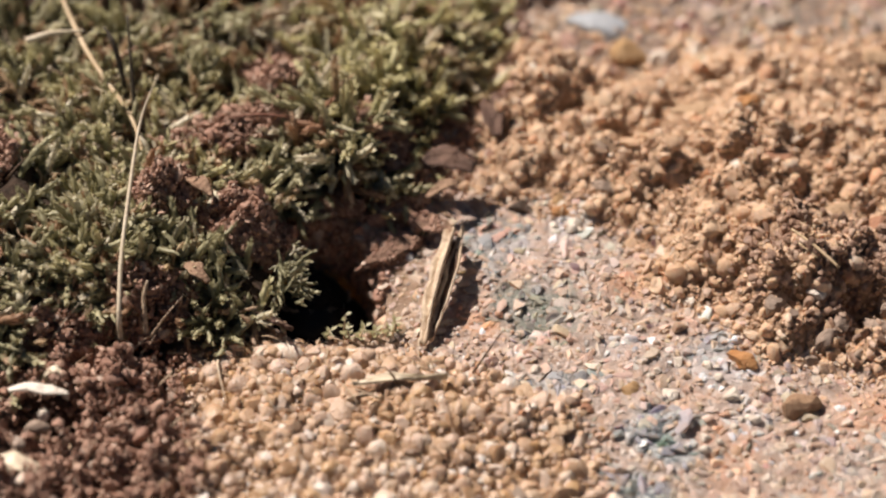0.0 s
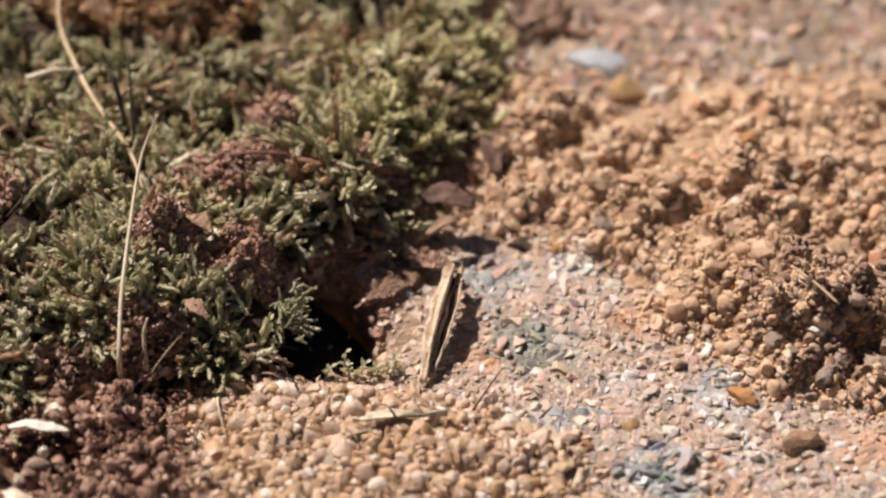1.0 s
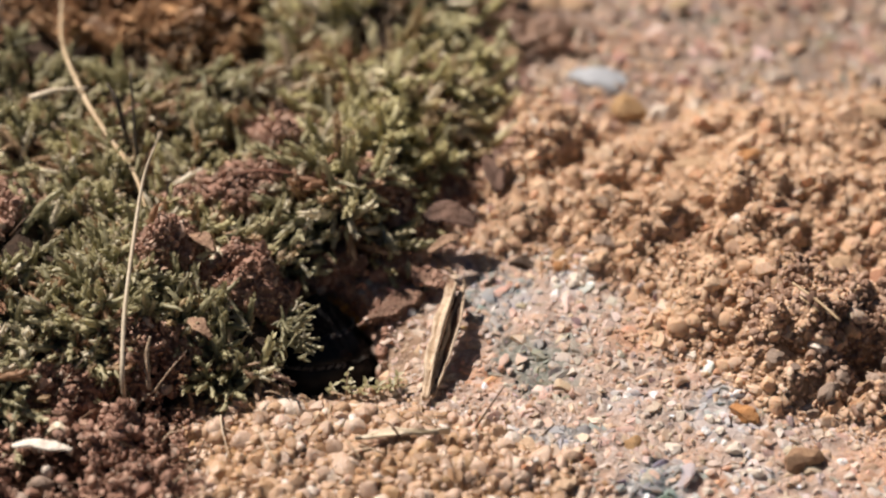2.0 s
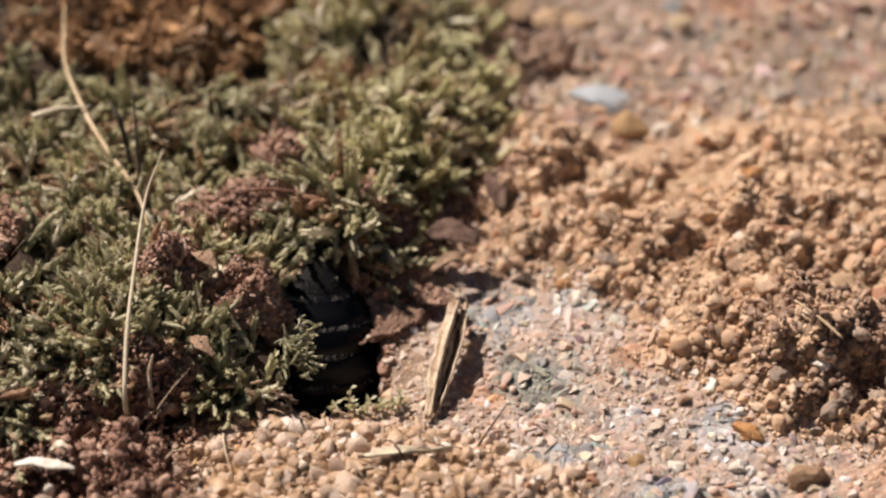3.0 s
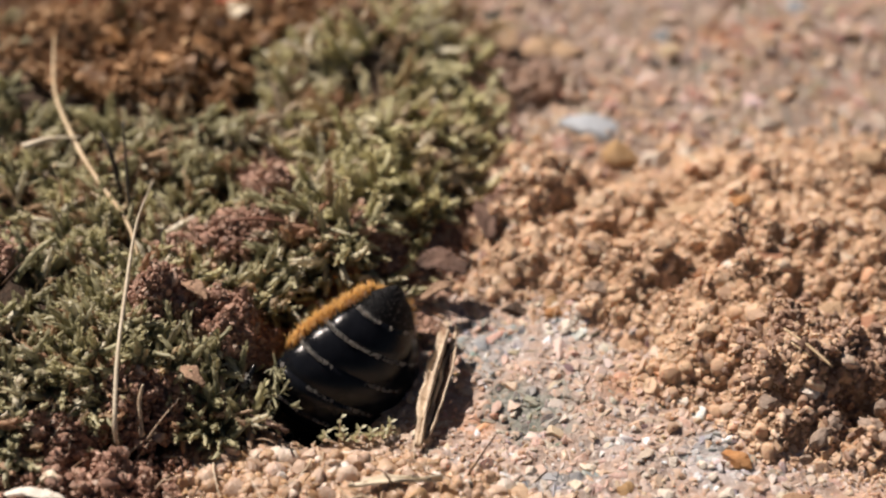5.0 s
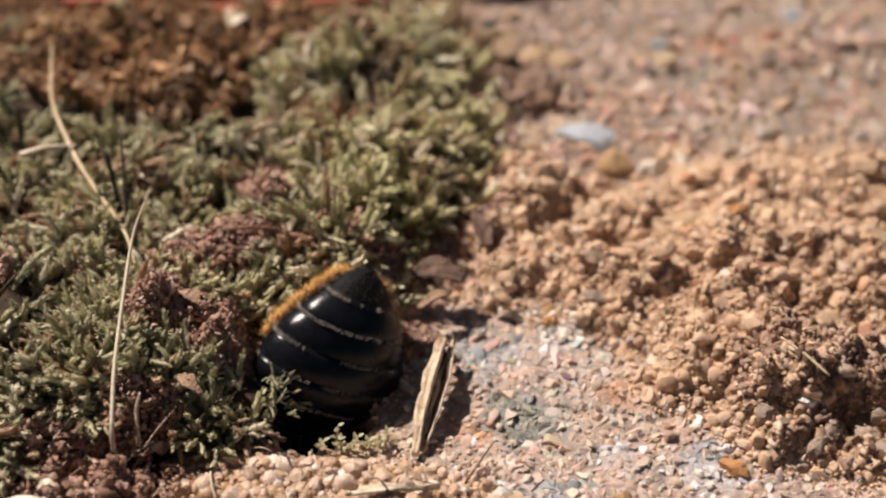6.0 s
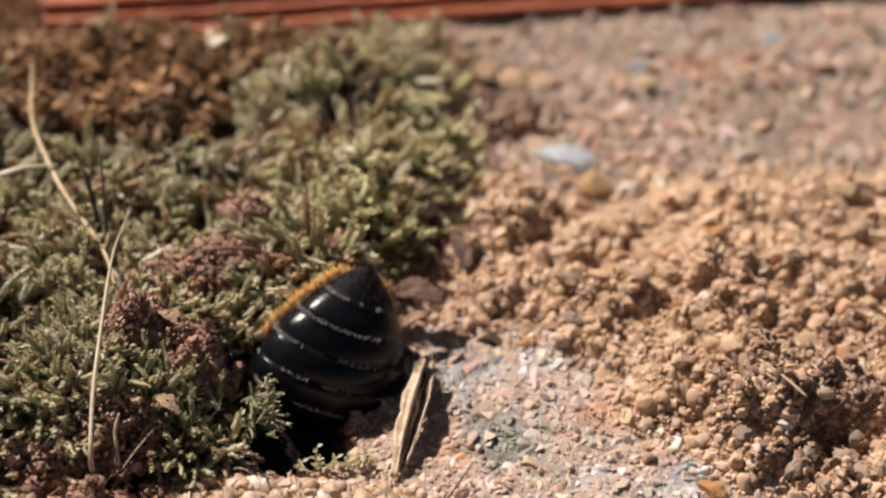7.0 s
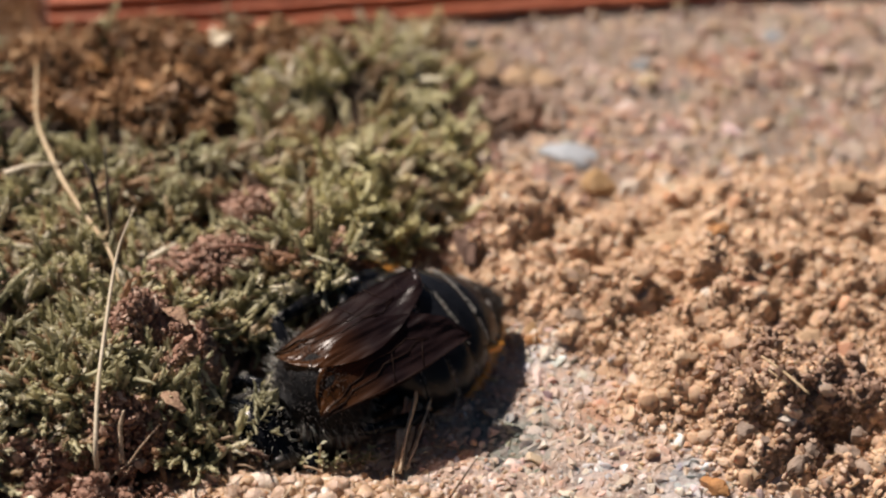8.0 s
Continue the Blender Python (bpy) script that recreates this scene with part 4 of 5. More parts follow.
for i, row in enumerate([
    ("orange", 13.6, -7.5, 0.85, 0.45, 0.5, -25), ("white", 13.0, -9.6, 0.55, 0.45, 0.35, 0), ("white", 10.2, -9.4, 0.45, 0.42, 0.35, 0),
    ("cream", 5.0, -11.6, 0.85, 0.7, 0.5, 20), ("white", 11.5, -3.7, 0.42, 0.4, 0.4, 0), ("white", 14.1, 3.8, 0.48, 0.45, 0.45, 0),
    ("white", 5.7, 7.0, 0.3, 0.28, 0.26, 0), ("cream", 4.7, 7.1, 0.8, 0.7, 0.6, 10), ("white", 4.6, 11.0, 0.3, 0.35, 0.3, 0),
    ("white", 11.5, 13.9, 0.95, 0.8, 0.95, 60), ("white", 13.2, 14.4, 0.7, 0.6, 0.7, 0), ("cream", 15.2, 14.6, 0.6, 0.5, 0.6, 0), ("yellow", 9.6, 14.1, 1.2, 0.9, 1.0, -20), ("blue", 8.0, 16.9, 2.1, 1.9, 1.5, -20),
    ("tan", 12.8, 9.0, 1.6, 0.9, 0.55, -5), ("red", 16.3, 4.2, 0.9, 0.6, 0.55, 20), ("brown", 15.8, -10.3, 1.35, 0.8, 0.75, 10),
    ("grey", 17.6, -6.6, 0.7, 0.5, 0.6, 25), ("grey", 18.9, -7.3, 0.6, 0.5, 0.55, 70), ("grey", 16.7, -7.4, 0.5, 0.4, 0.5, 10), ("tan", 19.6, -4.2, 0.5, 0.45, 0.5, 40), ("white", 17.1, -4.4, 0.6, 0.4, 0.35, -40), ("grey", 15.2, -5.2, 0.6, 0.5, 0.5, 0),
    ("grey", 20.0, -5.4, 0.8, 0.7, 0.6, 50), ("cream", 12.6, -0.4, 0.5, 0.5, 0.45, 0), ("grey", 8.0, 3.6, 1.0, 0.5, 0.45, -10),
    ("orange", 5.7, 2.4, 0.55, 0.4, 0.35, 15), ("dark", 3.8, 2.8, 0.7, 0.5, 0.5, 0), ("yellow", 8.4, -9.2, 0.5, 0.45, 0.35, 0),
    ("red", 6.3, -10.4, 0.4, 0.35, 0.3, 0), ("cream", 3.6, -9.3, 0.7, 0.5, 0.45, -15), ("cream", 13.2, 13.6, 0.7, 0.6, 0.5, 0),
    ("orange", 15.2, 8.2, 0.8, 0.6, 0.6, 40), ("tan", 19.0, 1.6, 1.5, 0.8, 0.6, 0), ("red", 20.4, 0.0, 0.9, 0.7, 0.6, 0),
    ("cream", 20.0, 6.4, 1.0, 0.8, 0.7, 0), ("tan", 22.5, 12.4, 1.2, 0.9, 0.6, 0), ("dark", 7.9, -13.8, 0.35, 0.3, 0.25, 0),
    ("dark", 7.2, -15.2, 0.45, 0.35, 0.3, 0), ("blue", 20.5, 27.5, 0.9, 0.7, 0.4, 0), ("slate", 12.8, 24.9, 1.0, 0.9, 0.6, 0), ("tan", 6.0, 24.0, 1.5, 1.2, 0.6, 20),
    ("tan", 3.2, 18.8, 1.6, 1.0, 0.6, 0), ("brown", 5.0, 20.6, 1.4, 0.9, 0.6, 10), ("tan", 7.2, 23.5, 1.2, 0.9, 0.5, 0), ("tan", 3.2, 24.6, 1.6, 1.2, 0.6, 0),
    ("grey", 18.2, -5.6, 0.65, 0.5, 0.6, 15), ("grey", 20.6, -6.6, 0.8, 0.65, 0.7, 60), ("tan", 19.4, -5.8, 0.7, 0.5, 0.6, -20), ("grey", 20.8, -3.9, 0.7, 0.6, 0.6, 35),
    ("white", 4.2, -8.0, 0.3, 0.3, 0.25, 0), ("white", 9.4, -8.3, 0.22, 0.22, 0.2, 0), ("white", 9.7, -8.0, 0.2, 0.2, 0.2, 0),
    ("grey", 1.9, 10.8, 0.8, 0.8, 0.7, 0), ("tan", 3.0, 13.8, 1.0, 0.7, 0.5, 30), ("cream", 1.2, 16.5, 0.8, 0.6, 0.5, 0),
]):
    pebble(*row, seed=i + 1, sink=0.64 if row[0] == "blue" else 0.56)

pebble("yellow", 5.6, 3.2, 0.55, 0.36, 0.34, 20, seed=79)
# bright chips of quartz round the milky patches
chip_rng = np.random.default_rng(41)
for k in range(22):
    cx, cy = ((6.1, 1.6), (12.4, -7.4), (10.8, -12.2), (13.4, -10.8))[k % 4]
    chip = chip_rng.uniform(0.12, 0.28)
    pebble("white", cx + chip_rng.normal(0, 0.9), cy + chip_rng.normal(0, 0.7), chip * 1.3, chip, chip, chip_rng.uniform(0, 180), seed=80 + k, sink=0.45, facets=9)


# ---- stalks, husks and leaves ----
def stalk(name, points, radii, material, label, category="stalk", sides=7):
    """A dry stalk through a few places, rounded and slightly uneven."""
    p = np.array(points, float)
    t = np.linspace(0, len(p) - 1, 6 * (len(p) - 1) + 1)
    q = np.stack([np.interp(t, range(len(p)), p[:, k]) for k in range(3)], 1)
    for _ in range(3):
        q[1:-1] = (q[:-2] + 2 * q[1:-1] + q[2:]) / 4
    r = 0.72 * np.interp(t, range(len(p)), radii) * (1 + 0.12 * fbm(t * 2.3, t * 0 + len(name), 77, 2))
    v, f = tube(q, r, sides)
    return thing(name, mesh_of(name, v, f, material), label, category)


stalk("grass_stalk", [(-14.5, -7.4, 1.6), (-14.5, -7.3, 2.8), (-14.5, -4.6, 4.4), (-14.0, 1.3, 7.0), (-13.2, 2.8, 8.4)], (0.15, 0.16, 0.15, 0.11, 0.03), pale_straw_mat, "long bleached grass stalk standing in the moss")
stalk("grass_stalk", [(-19.9, 18.0, 5.4), (-19.4, 13.2, 5.3), (-17.4, 8.5, 5.0), (-14.8, 4.4, 4.4), (-14.2, 2.4, 3.9)], (0.07, 0.14, 0.2, 0.15, 0.1), straw_mat, "bent straw-coloured grass stalk lying on the moss")
stalk("straw_piece", [(-20.4, 9.1, 5.3), (-19.2, 9.5, 5.5), (-17.6, 9.9, 5.3)], (0.24, 0.2, 0.07), pale_straw_mat, "short pale piece of straw on the moss")
stalk("dark_stem", [(-15.2, 8.5, 7.4), (-15.0, 6.5, 5.2), (-14.9, 5.5, 3.8)], (0.07, 0.13, 0.15), dark_stem_mat, "thin dark dead stem standing in the moss")
stalk("dark_stem", [(-16.4, 8.4, 6.8), (-15.9, 7.8, 6.4), (-15.4, 6.6, 4.4)], (0.09, 0.2, 0.14), dark_stem_mat, "short dark dead stem standing in the moss")
stalk("thin_stem", [(-10.1, 4.2, 4.7), (-8.8, 4.3, 4.8), (-7.2, 4.3, 4.6)], (0.06, 0.1, 0.05), red_stem_mat, "thin reddish stem lying across the moss")
stalk("thin_stem", [(-17.6, 0.6, 3.2), (-16.0, 2.4, 4.0), (-15.2, 3.4, 4.2)], (0.05, 0.06, 0.03), straw_mat, "thin straw-coloured stem among the moss")
stalk("straw_stub", [(-13.4, -7.0, 1.6), (-13.5, -6.0, 3.0), (-13.3, -5.6, 3.6)], (0.16, 0.15, 0.06), husk_mat, "short broken straw stub at the moss edge")
stalk("straw_stub", [(-13.2, -7.2, 1.6), (-12.6, -6.6, 2.2), (-11.7, -5.8, 2.9)], (0.06, 0.06, 0.03), husk_mat, "thin slanting straw stub at the moss edge")
stalk("straw_stub", [(-17.6, -7.6, 1.8), (-16.8, -6.8, 2.6), (-16.2, -6.2, 3.0)], (0.05, 0.06, 0.04), pale_straw_mat, "thin slanting pale straw stub at the moss edge")
stalk("dry_needle", [(16.0, -2.4, 3.7), (17.0, -3.4, 3.6), (18.0, -4.5, 3.3)], (0.07, 0.10, 0.07), straw_mat, "dry straw needle lying on the sand bank")
stalk("dry_needle", [(16.3, -3.0, 3.4), (17.1, -3.9, 3.3)], (0.05, 0.04), straw_mat, "thin dry fibre beside the needle")


def blade(name, spine, widths, cup, material, label, category, thick=0.07, seed=1, across=(0, 0, 1), parent=None):
    """A curled dry scale: a cupped strip along a spine, with thickness and a ragged edge."""
    p = np.array(spine, float)
    t = np.linspace(0, len(p) - 1, 8 * (len(p) - 1) + 1)
    q = np.stack([np.interp(t, range(len(p)), p[:, k]) for k in range(3)], 1)
    for _ in range(4):
        q[1:-1] = (q[:-2] + 2 * q[1:-1] + q[2:]) / 4
    w = np.interp(t, range(len(p)), widths) * (1 + 0.18 * fbm(t * 3, t * 0 + seed, 88, 3))
    rows, n = 9, len(t)
    vs = []
    for i in range(n):
        d = q[min(i + 1, n - 1)] - q[max(i - 1, 0)]
        d /= np.linalg.norm(d)
        side = np.cross(d, np.array(across, float))
        side /= np.linalg.norm(side)
        up = np.cross(side, d)
        for k in range(rows):
            u = k / (rows - 1) * 2 - 1
            ridge = 0.04 * math.sin(k * 2.7 + 0.4 * i) + 0.35 * w[i] * (vnoise(np.array(i * 0.45), np.array(k * 0.6 + seed * 7.0), 19) - 0.5)
            vs.append(q[i] + side * u * w[i] + up * (cup * u * u * w[i] + ridge))
    vs = np.array(vs)
    quads = [(i * rows + k, i * rows + k + 1, (i + 1) * rows + k + 1, (i + 1) * rows + k) for i in range(n - 1) for k in range(rows - 1)]
    bm = bmesh.new()
    bv = [bm.verts.new(Vector(v * MM)) for v in vs]
    for f in quads:
        bm.faces.new([bv[k] for k in f])
    bmesh.ops.recalc_face_normals(bm, faces=bm.faces)
    bmesh.ops.solidify(bm, geom=bm.faces[:], thickness=thick * MM)
    for f in bm.faces:
        f.smooth = True
    me = bpy.data.meshes.new(name)
    bm.to_mesh(me)
    bm.free()
    me.materials.append(material)
    return part(name, me, parent, label) if parent else thing(name, me, label, category)


# the split husk stands beside the burrow; two scales and a dark strip for its shaded hollow
husk = tagged(new("split_husk"), "dry split straw-coloured husk standing beside the burrow", "husk")
UP = (-0.6, -0.5, 0.6)
blade("husk_scale", [(-0.8, -6.4, 0.1), (-0.55, -4.7, 0.75), (0.0, -2.5, 1.3), (0.5, -0.4, 1.5)], (0.18, 0.32, 0.42, 0.28), 1.0, husk_mat, "bleached outer scale", "", 0.12, 3, UP, husk)
blade("husk_scale", [(-0.55, -6.1, 0.05), (-0.05, -4.5, 0.6), (0.5, -2.6, 1.0), (0.85, -0.9, 1.1)], (0.14, 0.28, 0.38, 0.20), 0.9, husk_mat, "curled brown scale", "", 0.10, 4, (-0.4, -0.6, 0.7), husk)
# dark strip added between the scales as the hollow's shade
blade("husk_shade", [(-0.6, -5.8, 0.0), (-0.25, -4.5, 0.5), (0.3, -2.5, 0.95), (0.65, -0.7, 1.1)], (0.12, 0.30, 0.42, 0.20), 0.2, leaf_mat, "dark strip for the shade in the hollow", "", 0.10, 13, UP, husk)
blade("husk_strand", [(0.3, -1.4, 1.3), (0.4, -0.4, 1.6), (0.3, 0.2, 1.55)], (0.16, 0.18, 0.05), 0.6, tan_leaf_mat, "frayed strand at the top", "", 0.07, 14, UP, husk)
blade("husk_strand", [(0.6, -1.4, 1.15), (0.85, -0.5, 1.35), (1.05, -0.1, 1.3)], (0.14, 0.15, 0.05), 0.6, husk_mat, "frayed strand at the top", "", 0.07, 15, UP, husk)
blade("straw_flake", [(-4.0, -9.9, 1.35), (-2.5, -9.6, 1.5), (0.2, -9.5, 1.3)], (0.08, 0.26, 0.05), 0.5, pale_straw_mat, "flat bleached straw flake on the coarse sand", "straw", 0.08, 5)
blade("seed_husk", [(-19.1, -10.6, 1.9), (-18.2, -10.55, 2.15), (-17.2, -10.75, 2.1), (-16.4, -10.9, 1.9)], (0.10, 0.28, 0.26, 0.04), -0.3, white_husk_mat, "empty bleached seed husk over a dark hollow", "seed husk", 0.09, 6)
blade("leaf_scrap", [(-19.6, -14.9, 1.5), (-18.4, -14.7, 1.8), (-17.2, -15.0, 1.6)], (0.3, 0.6, 0.2), 0.3, pale_straw_mat, "broad bleached leaf scrap on the humus", "dead leaf", 0.09, 16)
blade("leaf_scrap", [(-17.6, -9.9, 2.0), (-17.1, -9.7, 2.3), (-16.7, -9.9, 2.1)], (0.06, 0.16, 0.05), 0.3, pale_straw_mat, "tiny bleached leaf scrap by the seed husk", "dead leaf", 0.06, 17)
v, f = BALL25
v2, f2 = stone_shape(np.random.default_rng(5), BALL25, 9)
thing("soil_lump", mesh_of("soil_lump", v2 * (0.75, 0.6, 1.3) + (-17.8, -11.85, 0.1), f2, PEBBLE["grey"]), "grey soil lump in a dark hollow", "soil lump")
thing("seed", mesh_of("seed", v * (0.25, 0.23, 0.33) + (-17.4, -12.0, 1.75), f, PEBBLE["white"]), "small white egg-shaped seed in a dark hollow", "seed")
blade("leaf_scrap", [(-1.0, 4.1, 1.6), (0.1, 4.3, 2.1), (1.5, 3.8, 1.7)], (0.25, 0.7, 0.3), 0.3, leaf_mat, "curled dark dead leaf scrap at the moss edge", "dead leaf", 0.1, 7)
blade("leaf_scrap", [(-0.9, 2.1, 1.2), (0.0, 2.7, 1.6), (0.8, 3.0, 1.5)], (0.1, 0.32, 0.12), 0.4, tan_leaf_mat, "small tan dead leaf scrap at the moss edge", "dead leaf", 0.09, 8)
blade("leaf_scrap", [(2.3, 9.6, 1.4), (2.4, 8.0, 1.9), (2.7, 6.4, 1.5)], (0.2, 0.6, 0.25), 0.3, leaf_mat, "upright dark dead leaf scrap between moss and sand", "dead leaf", 0.1, 9)
blade("leaf_scrap", [(-12.0, 0.5, 4.0), (-11.3, -0.2, 4.5), (-10.7, -0.8, 4.2)], (0.1, 0.4, 0.1), 0.5, tan_leaf_mat, "tan curled leaf scrap on the moss", "dead leaf", 0.08, 10)
blade("leaf_scrap", [(-11.8, -4.2, 3.2), (-11.2, -4.7, 3.4), (-10.6, -5.2, 3.1)], (0.1, 0.35, 0.1), 0.4, tan_leaf_mat, "tan curled leaf scrap on the moss", "dead leaf", 0.08, 11)
blade("leaf_scrap", [(-8.6, -5.6, 1.4), (-7.8, -5.9, 1.3), (-6.9, -6.2, 0.9)], (0.08, 0.25, 0.06), 0.4, leaf_mat, "narrow dark leaf scrap at the burrow's lip", "dead leaf", 0.07, 12)


# leaf flakes in the litter at the back of the moss
FLAKES = [(-17.5, 20.5, "o"), (-16.0, 22.4, "t"), (-15.2, 19.0, "o"), (-13.2, 21.8, "t"), (-12.4, 19.6, "o"), (-10.6, 22.6, "p"), (-9.4, 20.8, "t"), (-14.4, 17.4, "o"), (-11.6, 17.8, "t"),
          (-18.4, 18.0, "t"), (-6.4, 23.2, "p"), (-4.6, 22.2, "t"), (-16.8, 23.6, "p"), (-13.0, 16.2, "t")]
orange_leaf_mat = plain("orange_leaf", (0.34, 0.16, 0.05), (0.56, 0.31, 0.12), 0.6, 1.0, 0.1)
for k, (fx, fy, tint) in enumerate(FLAKES):
    fz = float(moss_at(np.array([fx]), np.array([fy]))[0]) + 1.1
    fa, fl = k * 2.1, 0.85 + 0.35 * math.sin(k * 3.7)
    blade("leaf_flake", [(fx - fl * math.cos(fa), fy - fl * math.sin(fa), fz - 0.15), (fx, fy, fz + 0.1), (fx + fl * math.cos(fa), fy + fl * math.sin(fa), fz - 0.1)],
          (0.2, 0.62, 0.16), 0.4, {"o": orange_leaf_mat, "t": tan_leaf_mat, "p": pale_straw_mat}[tint],
          {"o": "orange-brown dead leaf flake in the litter", "t": "tan dead leaf flake in the litter", "p": "bleached dead leaf flake in the litter"}[tint], "dead leaf", 0.07, 30 + k)


def clod(x, y, z, sx, sy, sz, turn, material, label, seed):
    """A lump of bound soil with crumbs sticking to it."""
    rng = np.random.default_rng(seed)
    v, f = stone_shape(rng, BALL3, 10, 0.95, (0.3, 0.7))
    lump = np.array([noise.fractal(Vector(p) * 1.8 + Vector((seed, 0, 0)), 1.0, 2.0, 4) for p in v])
    v = v * (1.25 + 0.3 * lump)[:, None] * (sx, sy, sz)
    ob = thing("soil_clod", mesh_of("soil_clod", v, f, material), label, "soil clod", "soil clods round the burrow")
    ob.matrix_world = pose(x * MM, y * MM, z * MM, 0, 0, turn)
    pick = rng.integers(0, len(v), 260)
    shapes = [stone_shape(rng, BALL1, 5) for _ in range(4)]
    vv, ff, _ = joined(shapes, rng.integers(0, 4, 260), v[pick], turns(rng, 260), rng.uniform(0.05, 0.15, 260))
    tagged(part("crumb_coating", mesh_of("crumb_coating", vv, ff, dirt_mat, crease=42), ob), kind="stuff")
    return ob


clod_mat = plain("bound_soil", (0.17, 0.09, 0.062), (0.50, 0.32, 0.225), 0.8, 2.2, 0.45)
clod(-2.75, -0.55, 0.15, 1.5, 0.9, 0.55, 46, clod_mat, "brown clod of bound soil overhanging the burrow", 1)
clod(-4.9, 1.9, 0.9, 1.5, 0.9, 0.8, -10, clod_mat, "brown clod of bound soil under the moss edge", 2)
clod(-2.0, 2.2, 0.5, 1.2, 0.8, 0.7, -20, clod_mat, "brown clod of bound soil under the moss edge", 3)
clod(-0.9, 0.9, 0.8, 1.2, 0.45, 0.35, -30, clod_mat, "small pale clod of bound soil beside the husk", 4)


# ---- clay tile at the back ----
def build_tile():
    """A terracotta tile lying flat, with two moulded ridges along its rim."""

    def strip(name, prof):
        xs = np.linspace(-18.8, 32, 121)
        vs, fs, m = [], [], len(prof)
        for xx in xs:
            for k, (py, pz) in enumerate(prof):
                wob = 0.07 * float(fbm(np.array([xx / 2.0]), np.array([k * 1.3]), 91, 3)[0])
                vs.append((xx, py + wob, pz + wob))
        for i in range(len(xs) - 1):
            for k in range(m):
                a, b = i * m + k, i * m + (k + 1) % m
                fs.append((a, a + m, b + m, b))
        fs += [tuple(range(m)), tuple(range((len(xs) - 1) * m, len(xs) * m))[::-1]]
        return mesh_of(name, vs, fs, clay_mat, crease=35)

    ob = thing("clay_tile", strip("clay_tile", [(1.5, 0.2), (1.5, 1.75), (1.65, 1.9), (9.0, 1.95), (9.0, 0.2)]), "red terracotta tile with a ridged rim lying on the slab", "tile")
    part("ridge", strip("ridge", [(0.0, 0.2), (-0.05, 0.45), (0.1, 0.62), (0.8, 0.66), (0.8, 0.2)]), ob)
    part("ridge", strip("ridge", [(0.75, 0.25), (0.72, 1.05), (0.86, 1.24), (1.6, 1.28), (1.6, 0.25)]), ob)
    ob.matrix_world = pose(-2.0 * MM, 28.3 * MM, 0.35 * MM, 0, 0, 6.3)
    return ob


build_tile()


# ---- green sprigs at the burrow's lip ----
def sprig(x, y, height, seed, label):
    """A single small moss plant: a stem with narrow pointed leaves."""
    rng = np.random.default_rng(seed)
    n, lean = 9, rng.uniform(-0.35, 0.35, 2)
    z = float(ground_at(np.array([x]), np.array([y]))[0])
    sv, sf = tube([(0, 0, -0.3), (lean[0] * height * 0.5, lean[1] * height * 0.5, height * 0.5), (lean[0] * height, lean[1] * height, height)], (0.06, 0.05, 0.03), 5)
    ob = thing("moss_sprig", mesh_of("moss_sprig", sv, sf, husk_mat), label, "moss sprig", "moss sprigs at the burrow")
    ob.matrix_world = pose(x * MM, y * MM, max(z, -0.3) * MM)
    for k in range(n):
        t, a = (k + 1) / n, k * 2.4
        out, side = np.array([math.cos(a), math.sin(a), 0]), np.array([-math.sin(a), math.cos(a), 0])
        p = np.array([lean[0] * t * height, lean[1] * t * height, t * height])
        way = out * 0.75 + np.array([0, 0, 0.55])
        ln = rng.uniform(0.3, 0.6)
        vs = [p, p + way * ln * 0.4 + side * 0.11, p + way * ln * 0.4 - side * 0.11, p + way * ln * 0.45 - (0, 0, 0.05), p + way * ln - (0, 0, 0.12)]
        fs = [(0, 1, 3), (0, 3, 2), (1, 4, 3), (3, 4, 2)]
        part("leaf", mesh_of("leaf", np.array(vs), fs, SPRIG_MAT, fields={"tone": np.full(5, 0.45), "tip": np.array([0.12, 0.36, 0.36, 0.24, 0.6]), "pale": np.zeros(5)}), ob, "yellow-green pointed leaf")


SPRIG_MAT = bpy.data.materials["moss_leaf"]
for k, (sx, sy, sh) in enumerate([(-4.6, -5.85, 1.5), (-3.9, -5.9, 1.0), (-4.3, -5.8, 0.8), (-2.6, -5.6, 0.6), (-2.2, -5.4, 0.7), (-5.4, -5.6, 0.7), (-3.2, -5.7, 0.5)]):
    sprig(sx, sy, sh, 200 + k, "small yellow-green moss sprig at the burrow's lip")


# ---- the bee ----
# Its own space, in mm: x ahead, y to its left, z up; the waist is the origin.
def lathe(stations, around=40, low=0.82):
    """Rings of (x, half width, half height, lift); the belly is flatter than the back."""
    vs, fs = [], []
    for x, w, h, lift in stations:
        for k in range(around):
            a = 2 * math.pi * k / around
            s = math.sin(a)
            vs.append((x, w * math.cos(a), lift + h * s * (1 if s > 0 else low)))
    for i in range(len(stations) - 1):
        for k in range(around):
            a, b = i * around + k, i * around + (k + 1) % around
            fs.append((a, b, b + around, a + around))
    fs += [tuple(range(around)), tuple(range((len(stations) - 1) * around, len(stations) * around))[::-1]]
    return np.array(vs), fs


def belly_at(s):
    """Half width, half height and lift of the abdomen at s from 0 (waist) to 1 (tip)."""
    w = np.interp(s, (0, 0.06, 0.16, 0.32, 0.5, 0.68, 0.82, 0.92, 0.97, 1.0), (0.6, 2.2, 3.25, 3.7, 3.42, 2.65, 1.75, 1.0, 0.5, 0.12))
    h = np.interp(s, (0, 0.06, 0.16, 0.32, 0.5, 0.68, 0.82, 0.92, 0.97, 1.0), (0.5, 1.4, 2.1, 2.4, 2.25, 1.85, 1.3, 0.8, 0.42, 0.1))
    lift = np.interp(s, (0, 0.3, 0.7, 1.0), (0.0, 0.35, 0.25, -0.25))
    return w, h, lift


